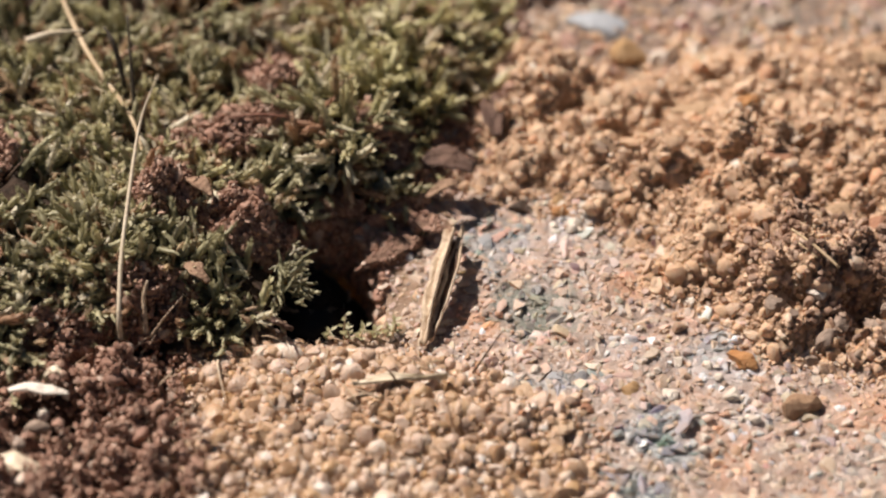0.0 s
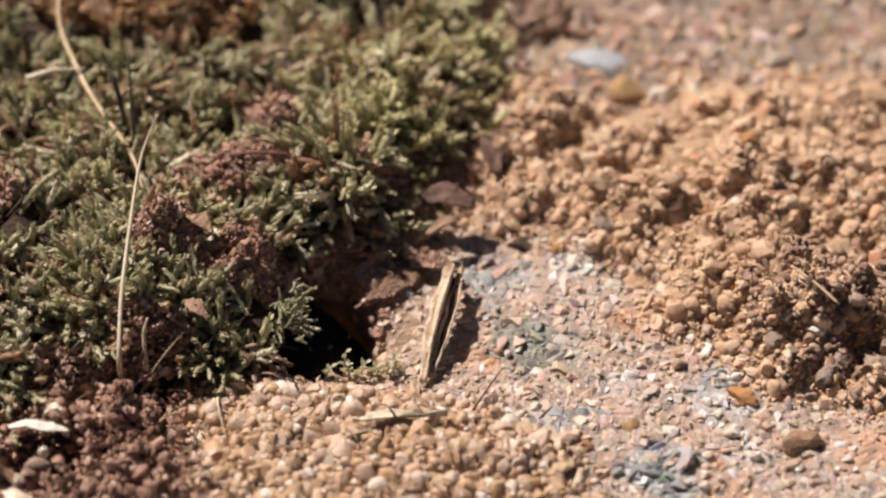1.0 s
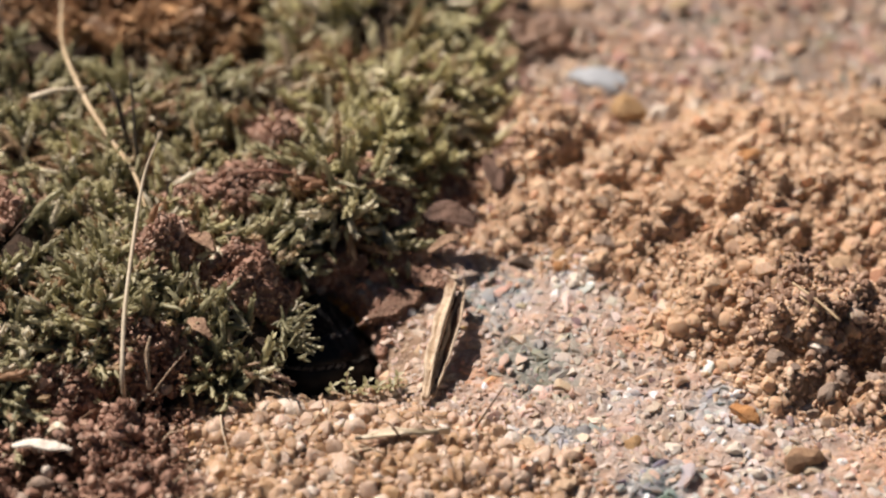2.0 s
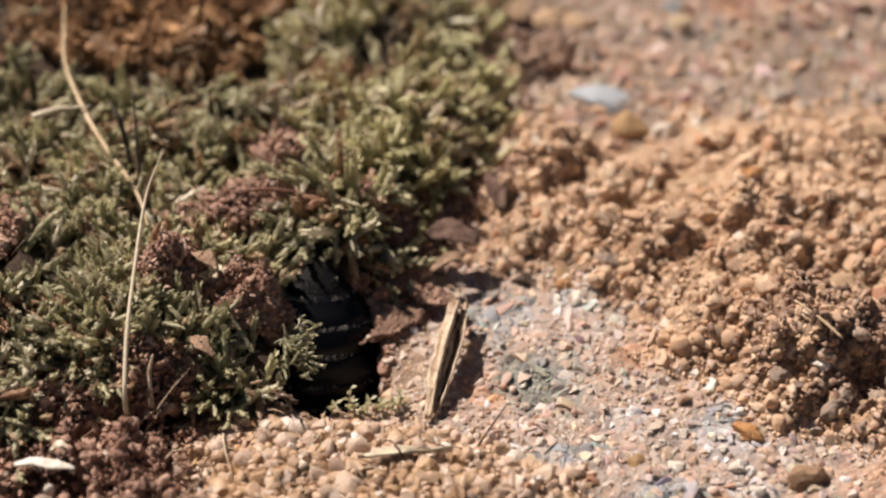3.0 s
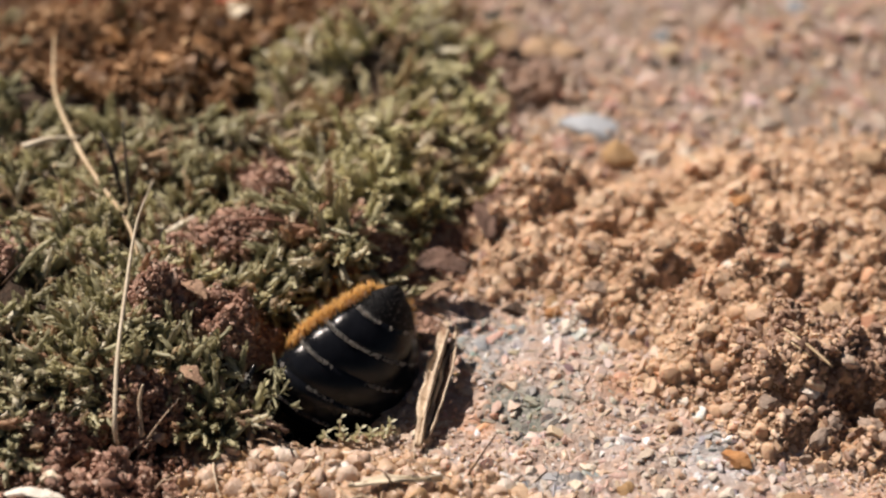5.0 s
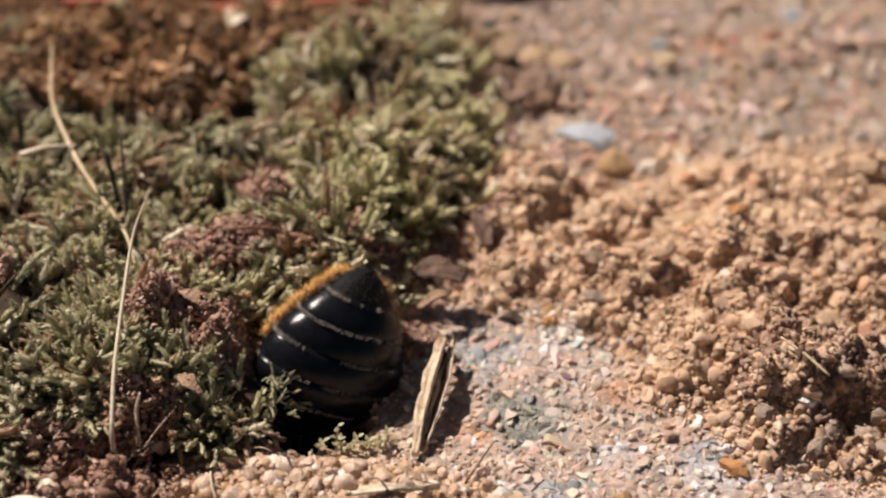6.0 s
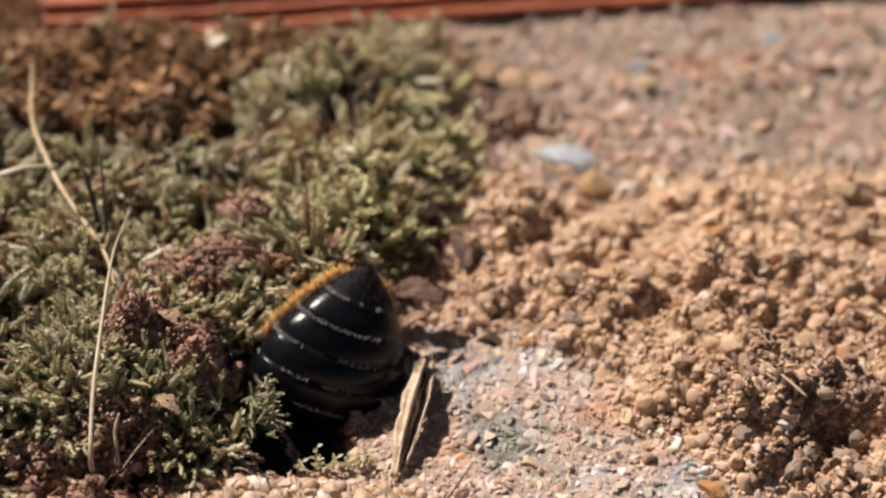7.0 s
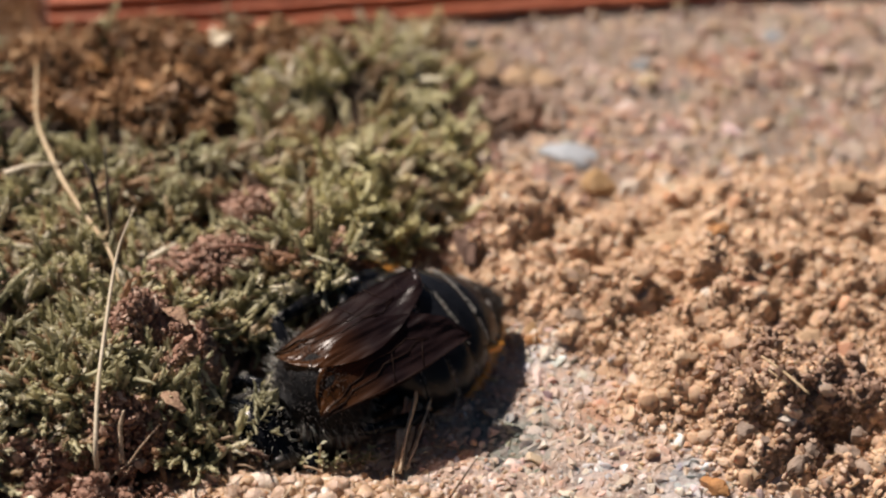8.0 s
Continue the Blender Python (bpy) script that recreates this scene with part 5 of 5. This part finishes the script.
ABDOMEN = 8.2
chitin, nt, b = shader("black_chitin", 0.3)
vec = plan_coords(nt)
nt.links.new(ramp(nt, noise_of(nt, vec, 1.0, 4), [(0.3, (0.004, 0.0045, 0.006)), (0.7, (0.009, 0.010, 0.013))]), b.inputs["Base Color"])
b.inputs["Specular IOR Level"].default_value = 0.2
along = nt.nodes.new("ShaderNodeMapping")
along.inputs["Scale"].default_value = (5.0, 0.9, 0.9)
nt.links.new(vec, along.inputs["Vector"])
bump(nt, b, noise_of(nt, along.outputs[0], 2.2, 5, 0.7), 0.03, 0.4)
rr = nd(nt, "ShaderNodeMapRange", To_Min=0.12, To_Max=0.30)
nt.links.new(noise_of(nt, vec, 6.0, 4), rr.inputs[0])
nt.links.new(rr.outputs[0], b.inputs["Roughness"])


dull_chitin = plain("dull_chitin", (0.003, 0.0032, 0.004), (0.009, 0.009, 0.010), 0.55, 2.0, 0.05, spec=0.12)


def hair_material(name, a, c, rough=0.5):
    m, nt, b = shader(name, rough)
    nt.links.new(ramp(nt, island(nt), [(0.0, a), (1.0, c)]), b.inputs["Base Color"])
    b.inputs["Sheen Weight"].default_value = 0.2
    return m


pale_hair = hair_material("pale_hair", (0.27, 0.255, 0.23), (0.52, 0.49, 0.45))
grey_hair = hair_material("grey_hair", (0.20, 0.20, 0.18), (0.48, 0.47, 0.42))
orange_hair = hair_material("orange_hair", (0.42, 0.19, 0.02), (0.66, 0.36, 0.06))
dark_hair = hair_material("dark_hair", (0.012, 0.010, 0.010), (0.045, 0.03, 0.022))
eye_mat = plain("compound_eye", (0.03, 0.03, 0.028), (0.06, 0.055, 0.05), 0.25, 4.0, 0.02)


def wing_material():
    """A smoky membrane, clearer and amber towards its root, with long glossy pleats."""
    m, nt, b = shader("wing_membrane", 0.24)
    vec = plan_coords(nt)
    pleat = nt.nodes.new("ShaderNodeMapping")
    pleat.inputs["Scale"].default_value = (0.25, 1.3, 1.0)
    nt.links.new(vec, pleat.inputs["Vector"])
    split = nt.nodes.new("ShaderNodeSeparateXYZ")
    nt.links.new(vec, split.inputs[0])
    root = nd(nt, "ShaderNodeMapRange", From_Min=-3.8, From_Max=-0.8, To_Min=0.0, To_Max=0.95)
    nt.links.new(split.outputs[0], root.inputs[0])
    smoke = ramp(nt, noise_of(nt, vec, 0.5, 3), [(0.3, (0.010, 0.006, 0.008)), (0.7, (0.026, 0.015, 0.015))])
    col = blend(nt, smoke, (0.085, 0.034, 0.012), root.outputs[0])
    nt.links.new(col, b.inputs["Base Color"])
    b.inputs["Specular IOR Level"].default_value = 0.16
    bump(nt, b, noise_of(nt, pleat.outputs[0], 1.4, 1), 0.3)
    tr = nt.nodes.new("ShaderNodeBsdfTransparent")
    nt.links.new(blend(nt, (0.22, 0.15, 0.13), (0.66, 0.37, 0.16), root.outputs[0]), tr.inputs[0])
    mix = nt.nodes.new("ShaderNodeMixShader")
    mix.inputs[0].default_value = 0.64
    nt.links.new(tr.outputs[0], mix.inputs[1])
    nt.links.new(b.outputs[0], mix.inputs[2])
    nt.links.new(mix.outputs[0], nt.nodes["Material Output"].inputs[0])
    return m


wing_mat = wing_material()
vein_mat = plain("wing_vein", (0.010, 0.005, 0.004), (0.03, 0.014, 0.009), 0.6, 2.0, spec=0.1)


def surface_points(rng, n, s0, s1, a0, a1):
    """Random places on the abdomen and the outward ways there."""
    s, a = rng.uniform(s0, s1, n), rng.uniform(a0, a1, n)
    w, h, lift = belly_at(s)
    low = np.where(np.sin(a) > 0, 1, 0.82)
    p = np.stack([-s * ABDOMEN, w * np.cos(a), lift + h * np.sin(a) * low], 1)
    out = np.stack([np.full(n, -0.25), np.cos(a) / w * 2.3, np.sin(a) / h * 1.9], 1)
    return p, out / np.linalg.norm(out, axis=1)[:, None]


def build_bee():
    rng = np.random.default_rng(77)
    bee = tagged(new("bee"), "black bee with pale bands and orange belly hair leaving its burrow", "bee")
    # abdomen: six overlapping plates
    cuts = [0.0, 0.17, 0.34, 0.51, 0.67, 0.82, 1.0]
    for i in range(6):
        st = []
        for t in np.linspace(0, 1, 9):
            s = cuts[i] + (cuts[i + 1] - cuts[i]) * t + (0.012 if t == 1 and i < 5 else 0)
            w, h, lift = belly_at(min(s, 1.0))
            swell = 0.965 + 0.07 * math.sin(math.pi * min(t * 0.85 + 0.1, 1)) + 0.02 * t
            st.append((-s * ABDOMEN, float(w) * swell, float(h) * swell, float(lift)))
        if i < 5:
            x, w, h, lift = st[-1]
            st.append((x + 0.02, w * 0.96, h * 0.96, lift))
        v, f = lathe(st)
        plate = part("abdomen_plate", mesh_of("abdomen_plate", v, f, chitin if i < 5 else dull_chitin), bee, "glossy black abdomen plate" if i < 5 else "dull black last plate")
        if i < 5:
            n = 440
            # hair crowded on the sunward flank, thinned opposite to imitate its shade
            side = rng.uniform(0, 1, n) ** 2.6 * 2.1
            a = np.where(rng.uniform(0, 1, n) < 0.14, side * 0.8 - 0.15, math.pi + 0.15 - side)
            s = np.full(n, cuts[i + 1]) + rng.uniform(-0.012, 0.006, n)
            w, h, lift = belly_at(s)
            p = np.stack([-s * ABDOMEN, w * 1.02 * np.cos(a), lift + h * 1.02 * np.sin(a)], 1)
            ways = np.stack([np.full(n, -1.0), np.cos(a) * 0.35, np.sin(a) * 0.35], 1) + rng.normal(0, 0.12, (n, 3))
            thin = fbm(a * 3.0, a * 0 + i * 5.0, 95, 2) > -0.35
            part("hair_band", mesh_of("hair_band", *hairs(rng, p[thin], ways[thin], 0.19, 0.011), pale_hair), plate, "fringe of pale hair")
    p, out = surface_points(rng, 3000, 0.40, 0.90, math.pi * 1.01, math.pi * 1.92)
    out[:, 0] -= 0.7
    part("belly_brush", mesh_of("belly_brush", *hairs(rng, p, out + rng.normal(0, 0.15, out.shape), 0.62, 0.026), orange_hair), bee, "dense brush of orange hair under the abdomen")
    p, out = surface_points(rng, 260, 0.84, 0.99, 0, math.pi)
    out[:, 0] -= 1.0
    part("tip_hair", mesh_of("tip_hair", *hairs(rng, p, out, 0.28, 0.01), dark_hair), bee, "short dark rusty hair at the tip")
    # thorax
    st = []
    for t in np.linspace(0.02, 0.98, 13):
        r = math.sin(math.pi * t) ** 0.55
        st.append((0.2 + t * 4.4, 2.65 * r, 2.1 * r, 0.55))
    v, f = lathe(st)
    thorax = part("thorax", mesh_of("thorax", v, f, dull_chitin), bee, "black thorax with thin grey hair")
    n = 3200
    t, a = rng.uniform(0.05, 0.95, n), rng.uniform(0, 2 * math.pi, n)
    r = np.sin(math.pi * t) ** 0.55
    p = np.stack([0.2 + t * 4.4, 2.65 * r * np.cos(a), 0.55 + 2.1 * r * np.sin(a)], 1)
    out = np.stack([(t - 0.5) * 0.9, np.cos(a), np.sin(a)], 1)
    part("thorax_pile", mesh_of("thorax_pile", *hairs(rng, p[:2000], out[:2000] + rng.normal(0, 0.3, (2000, 3)), 0.42, 0.014), dark_hair), thorax, "short dark hair on the back")
    edge = (np.sin(a) < 0.3) & (np.sin(a) > -0.8) & (rng.uniform(0, 1, n) < 0.36)
    part("thorax_hair", mesh_of("thorax_hair", *hairs(rng, p[edge], out[edge] + rng.normal(0, 0.3, out[edge].shape), 0.75, 0.016), grey_hair), thorax, "grey hair along the sides")
    # head
    st = []
    for t in np.linspace(0.03, 0.97, 11):
        r = math.sin(math.pi * t) ** 0.5
        st.append((4.5 + t * 2.3, 2.15 * r, 1.75 * r, 0.1))
    v, f = lathe(st)
    head = part("head", mesh_of("head", v, f, chitin), bee, "broad black head")
    for sgn in (1, -1):
        v, f = BALL3
        part("eye", mesh_of("eye", v * (0.6, 0.42, 1.2) + (5.7, sgn * 1.85, 0.25), f, eye_mat), head, "dark oval compound eye")
        v, f = tube([(6.6, sgn * 0.6, 0.5), (7.3, sgn * 1.1, 1.1), (8.4, sgn * 1.7, 0.9), (9.2, sgn * 2.0, 0.2)], (0.13, 0.11, 0.13, 0.12), 8)
        part("antenna", mesh_of("antenna", v, f, chitin), head)
        v, f = tube([(6.5, sgn * 1.0, -0.7), (7.1, sgn * 0.8, -1.0), (7.5, sgn * 0.25, -1.1)], (0.32, 0.25, 0.06), 8)
        part("mandible", mesh_of("mandible", v, f, chitin), head)
    p = rng.normal(0, 1, (500, 3))
    p /= np.linalg.norm(p, axis=1)[:, None]
    head.matrix_basis = Matrix.Translation((4.5 * MM, 0, 0)) @ Matrix.Rotation(radians(55), 4, "Y") @ Matrix.Translation((-4.5 * MM, 0, 0))
    part("face_hair", mesh_of("face_hair", *hairs(rng, p * (1.1, 2.0, 1.65) + (5.65, 0, 0.1), p + (0.2, 0, 0), 0.6, 0.016), grey_hair), head, "grey face hair")
    return bee


def wing_shape(length, width, seed):
    """A wing blade along -x from its root at the origin, corrugated, with its outline."""
    n, m = 26, 9
    vs = []
    for i in range(n + 1):
        t = i / n
        lead = 0.10 * math.sin(math.pi * t) * width
        trail = -width * (0.10 + 0.90 * math.sin(math.pi * min(1, t ** 0.8 * 1.02) * 0.94) ** 0.75) * (1 if t < 0.93 else max(0.12, 1 - ((t - 0.93) / 0.07) ** 2 * 0.85))
        for k in range(m + 1):
            u = k / m
            y = lead + (trail - lead) * u
            z = 0.05 * math.sin(u * 16 + t * 2) + 0.07 * math.sin(t * 9 + u * 5 + seed) * u + 0.12 * math.sin(math.pi * t)
            vs.append((-t * length, y, z))
    fs = [(i * (m + 1) + k, (i + 1) * (m + 1) + k, (i + 1) * (m + 1) + k + 1, i * (m + 1) + k + 1) for i in range(n) for k in range(m)]
    return np.array(vs), fs, n, m


def build_wing(bee, name, length, width, root, sgn, label):
    """A membrane with its veins; it hinges at its root."""
    v, f, n, m = wing_shape(length, width, len(name))
    flip = np.array((1, sgn, 1.0))
    wing = part(name, mesh_of(name, v * flip, f, wing_mat), bee, label)
    wing.location = Vector(root) * MM
    lines = [[(i, 0) for i in range(0, n + 1, 2)], [(i, min(m, 1 + i // 6)) for i in range(0, n - 5, 2)], [(i, min(m, 2 + i // 5)) for i in range(0, n - 8, 2)],
             [(12, 0), (13, 2), (14, 4)], [(17, 0), (18, 2), (19, 4)], [(14, 4), (17, 5), (20, 4)]]
    for line in lines:
        p = [v[i * (m + 1) + k] * flip + (0, 0, 0.02) for i, k in line]
        tv, tf = tube(p, np.linspace(0.032, 0.014, len(p)), 5)
        part("vein", mesh_of("vein", tv, tf, vein_mat), wing)
    return wing


def build_leg(bee, hip, knee, ankle, toe, hair, label, thick=1.0, foot_mat=None, foot_label="jointed foot"):
    """A leg in three joints with hair on it; places are relative to the hip."""
    rng = np.random.default_rng(int(abs(hip[0] * 31 + hip[1] * 17 + 400)))
    k, a, t = (np.array(q, float) - np.array(hip) for q in (knee, ankle, toe))
    v, f = tube([k * 0, k * 0.5, k], np.array((0.32, 0.36, 0.26)) * thick, 9)
    leg = part("leg", mesh_of("leg", v, f, chitin), bee, label)
    leg.location = Vector(hip) * MM
    v, f = tube([k, k + (a - k) * 0.6, a], np.array((0.22, 0.36, 0.30)) * thick, 9)
    shin = part("shin", mesh_of("shin", v, f, chitin), leg)
    steps = [a + (t - a) * u for u in np.linspace(0, 1, 6)]
    v, f = tube(steps, np.array((0.26, 0.24, 0.17, 0.15, 0.13, 0.08)) * thick, 8)
    part("foot", mesh_of("foot", v, f, foot_mat or chitin), leg, foot_label)
    n = 420
    u = rng.uniform(0, 1, n)[:, None]
    roots = np.concatenate([k + (a - k) * u, a + (t - a) * u * 0.7])
    ways = rng.normal(0, 1, roots.shape) + np.concatenate([np.tile((a - k), (n, 1)), np.tile((t - a), (n, 1))]) * 0.25
    part("leg_hair", mesh_of("leg_hair", *hairs(rng, roots, ways, 0.42, 0.021), hair), leg, "fringe of hair on the leg")
    return leg


bee = build_bee()
fore_l = build_wing(bee, "forewing", 8.1, 3.0, (3.9, 2.0, 2.0), 1, "brown translucent forewing")
fore_r = build_wing(bee, "forewing", 8.1, 3.0, (3.9, -2.0, 2.0), -1, "brown translucent forewing")
hind_l = build_wing(bee, "hindwing", 5.8, 2.4, (2.9, 2.1, 1.85), 1, "smaller brown translucent hindwing")
hind_r = build_wing(bee, "hindwing", 5.8, 2.4, (2.9, -2.1, 1.85), -1, "smaller brown translucent hindwing")
orange_foot = plain("orange_foot", (0.50, 0.20, 0.025), (0.72, 0.34, 0.06), 0.4, 2.0, 0.03)
for sgn in (1, -1):
    build_leg(bee, (3.6, sgn * 1.3, -0.9), (4.8, sgn * 2.9, -0.6), (5.6, sgn * 3.4, -2.0), (6.8, sgn * 3.3, -2.5), pale_hair, "black foreleg with grey hair", 0.85)
build_leg(bee, (2.3, 1.5, -1.1), (1.6, 3.1, 0.5), (-1.0, 3.7, 0.3), (-1.6, 4.3, -1.2), pale_hair, "black middle leg with grey hair", 1.1)
build_leg(bee, (2.3, -1.5, -1.1), (2.4, -4.0, 0.9), (0.2, -4.4, 0.4), (-2.2, -4.8, 0.0), pale_hair, "black middle leg with grey hair", 1.1)
hind_leg_l = build_leg(bee, (1.0, 1.4, -1.1), (-0.7, 3.0, 0.3), (-2.5, 4.2, 0.9), (-4.9, 5.9, 0.7), orange_hair, "black hind leg with a broad orange foot", 1.55, orange_foot, "broad orange foot")
hind_leg_r = build_leg(bee, (1.0, -1.4, -1.1), (-2.2, -3.5, 0.6), (-4.2, -3.4, -0.2), (-6.2, -3.9, -1.9), orange_hair, "black hind leg with a broad orange foot", 1.55, orange_foot, "broad orange foot")


def bee_pose(waist, tail, back):
    """The bee's pose from its waist's place, the way its tail points and the way its back faces."""
    ahead = -Vector(tail).normalized()
    up = Vector(back)
    up = (up - ahead * up.dot(ahead)).normalized()
    m = Matrix((ahead, up.cross(ahead), up)).transposed().to_4x4()
    m.translation = Vector(waist) * MM
    return m


def wing_pose(root, sgn, sweep, lift, twist=0):
    """sweep: degrees out from lying straight back; lift: degrees up."""
    return pose(*(Vector(root) * MM), -sgn * twist, lift, -sgn * sweep)


BEE = [
    (0.0, (-6.45, -2.46, -9.25), (0.02, 0.3, 1), (0.25, -1, 0.3)),
    (0.5, (-6.45, -2.47, -9.25), (0.02, 0.3, 1), (0.25, -1, 0.3)),
    (1.0, (-6.53, -2.58, -9.15), (0.03, 0.3, 1), (0.25, -1, 0.3)),
    (1.5, (-6.39, -2.6, -9.05), (0.02, 0.3, 1), (0.25, -1, 0.3)),
    (1.7, (-6.35, -2.55, -8.65), (0.02, 0.3, 1), (0.25, -1, 0.3)),
    (2.8, (-6.38, -1.34, -5.21), (0.02, 0.4, 1), (0.25, -1, 0.35)),
    (3.0, (-6.36, -1.28, -5.21), (0.02, 0.4, 1), (0.25, -1, 0.35)),
    (3.5, (-6.36, -1.13, -5.21), (0.02, 0.4, 1), (0.25, -1, 0.35)),
    (4.0, (-6.36, -1.32, -5.21), (0.02, 0.4, 1), (0.25, -1, 0.4)),
    (4.1, (-6.24, -1.39, -4.9), (0.06, 0.4, 1), (0.25, -1, 0.4)),
    (4.2, (-6.05, -1.35, -4.03), (0.14, 0.42, 0.95), (0.35, -1, 0.5)),
    (4.3, (-6.38, -2.41, -2.78), (0.5, 0.34, 0.85), (0.8, -1, 0.5)),
    (4.4, (-6.93, -3.06, -2.39), (0.58, 0.3, 0.78), (0.85, -1, 0.5)),
    (4.5, (-6.3, -2.7, -2.18), (0.56, 0.32, 0.8), (0.8, -1, 0.5)),
    (4.7, (-6.21, -2.75, -2.2), (0.55, 0.33, 0.8), (0.8, -1, 0.5)),
    (5.8, (-5.7, -2.8, -1.9), (0.5, 0.36, 0.8), (0.7, -1, 0.6)),
    (6.0, (-6.27, -2.08, -1.8), (0.4, 0.38, 0.82), (0.55, -1, 0.6)),
    (6.5, (-5.65, -1.93, -1.66), (0.38, 0.38, 0.82), (0.5, -1, 0.7)),
    (7.0, (-5.18, -0.86, -1.66), (0.38, 0.38, 0.82), (0.5, -1, 0.7)),
    (7.2, (-5.73, -2.25, -1.88), (0.44, 0.36, 0.8), (0.5, -1, 0.7)),
    (7.4, (-5.99, -1.8, -1.01), (0.55, 0.38, 0.72), (0.45, -1, 0.8)),
    (7.5, (-6.17, -1.05, -0.29), (0.6, 0.42, 0.66), (0.4, -1, 0.85)),
    (7.6, (-6.06, -1.99, 0.19), (0.64, 0.44, 0.58), (0.3, -0.9, 0.9)),
    (7.7, (-6.39, -1.17, 0.69), (0.68, 0.44, 0.5), (0.2, -0.8, 0.95)),
    (7.8, (-6.5, -0.86, 1.42), (0.74, 0.4, 0.42), (0.1, -0.6, 1)),
    (7.9, (-3.8, -0.4, 1.7), (0.69, 0.58, 0.12), (0.0, -0.55, 0.92)),
    (8.0, (-2.55, -1.05, 1.55), (0.72, 0.52, 0.04), (-0.12, -0.43, 1)),
]
WINGS = [  # time, sweep and lift of the left pair, sweep and lift of the right pair
    (0.0, 150, 0, 150, 0), (7.74, 146, 0, 146, 0), (7.8, 116, 0, 116, 0), (7.85, 50, 6, 50, 6), (7.9, 6, 8, 4, 7), (8.0, 3, 7, 1, 7),
]
# turn of the hind legs about the hip, ahead along the body: left leg, right leg, in degrees
HIND = [(0.0, 100, 100), (7.3, 100, 100), (7.5, 60, 92), (7.6, 25, 15), (7.7, 0, 0), (7.8, -6, -8), (7.9, -20, 0), (8.0, -28, 8)]


HEAP = [(0.0, 0, 0, 0), (4.2, 0, 0, 0), (4.3, -0.25, 0.1, 0.1), (4.4, -1.0, 0.2, 0.3), (4.5, -0.5, 0.0, 0.1), (4.7, -0.5, 0.0, 0.1), (5.8, -0.6, 0.0, 0.1), (6.0, -1.0, -0.2, 0.2),
        (6.5, -1.1, -0.3, 0.2), (7.0, -1.1, -0.3, 0.2), (7.2, -1.0, -0.2, 0.2), (7.4, -1.5, -0.4, 0.2), (8.0, -1.5, -0.4, 0.15)]


def set_shoots():
    """The shoots nearest the burrow, each an object of its own on shared meshes."""
    for me, parent, p, turn, size in SHOOTS:
        ob = part("shoot", me, parent)
        ob.matrix_world = Matrix.Translation(Vector(p) * MM) @ Matrix(turn.tolist()).to_4x4() @ Matrix.Scale(size, 4)


def motions():
    """All that moves besides the camera: the bee, its wings and hind legs, and the heap of soil that it pushes aside."""
    walk(pushed_heap, [(t, pose(x * MM, y * MM, z * MM)) for t, x, y, z in HEAP])
    walk(bee, [(t, bee_pose(w, tail, back)) for t, w, tail, back in BEE])
    for wing, sgn, ratio in ((fore_l, 1, 1.0), (fore_r, -1, 1.0), (hind_l, 1, 0.9), (hind_r, -1, 0.9)):
        root = wing.location / MM
        walk(wing, [(t, wing_pose(root, sgn, (a if sgn > 0 else c) * ratio, (b if sgn > 0 else d) * ratio, 14)) for t, a, b, c, d in WINGS])
    for leg, sgn, k in ((hind_leg_l, -1, 1), (hind_leg_r, 1, 2)):
        hip = leg.location.copy()
        walk(leg, [(row[0], pose(*hip, 0, 0, sgn * row[k])) for row in HIND])


set_singles()
set_crystals()
set_shoots()
motions()
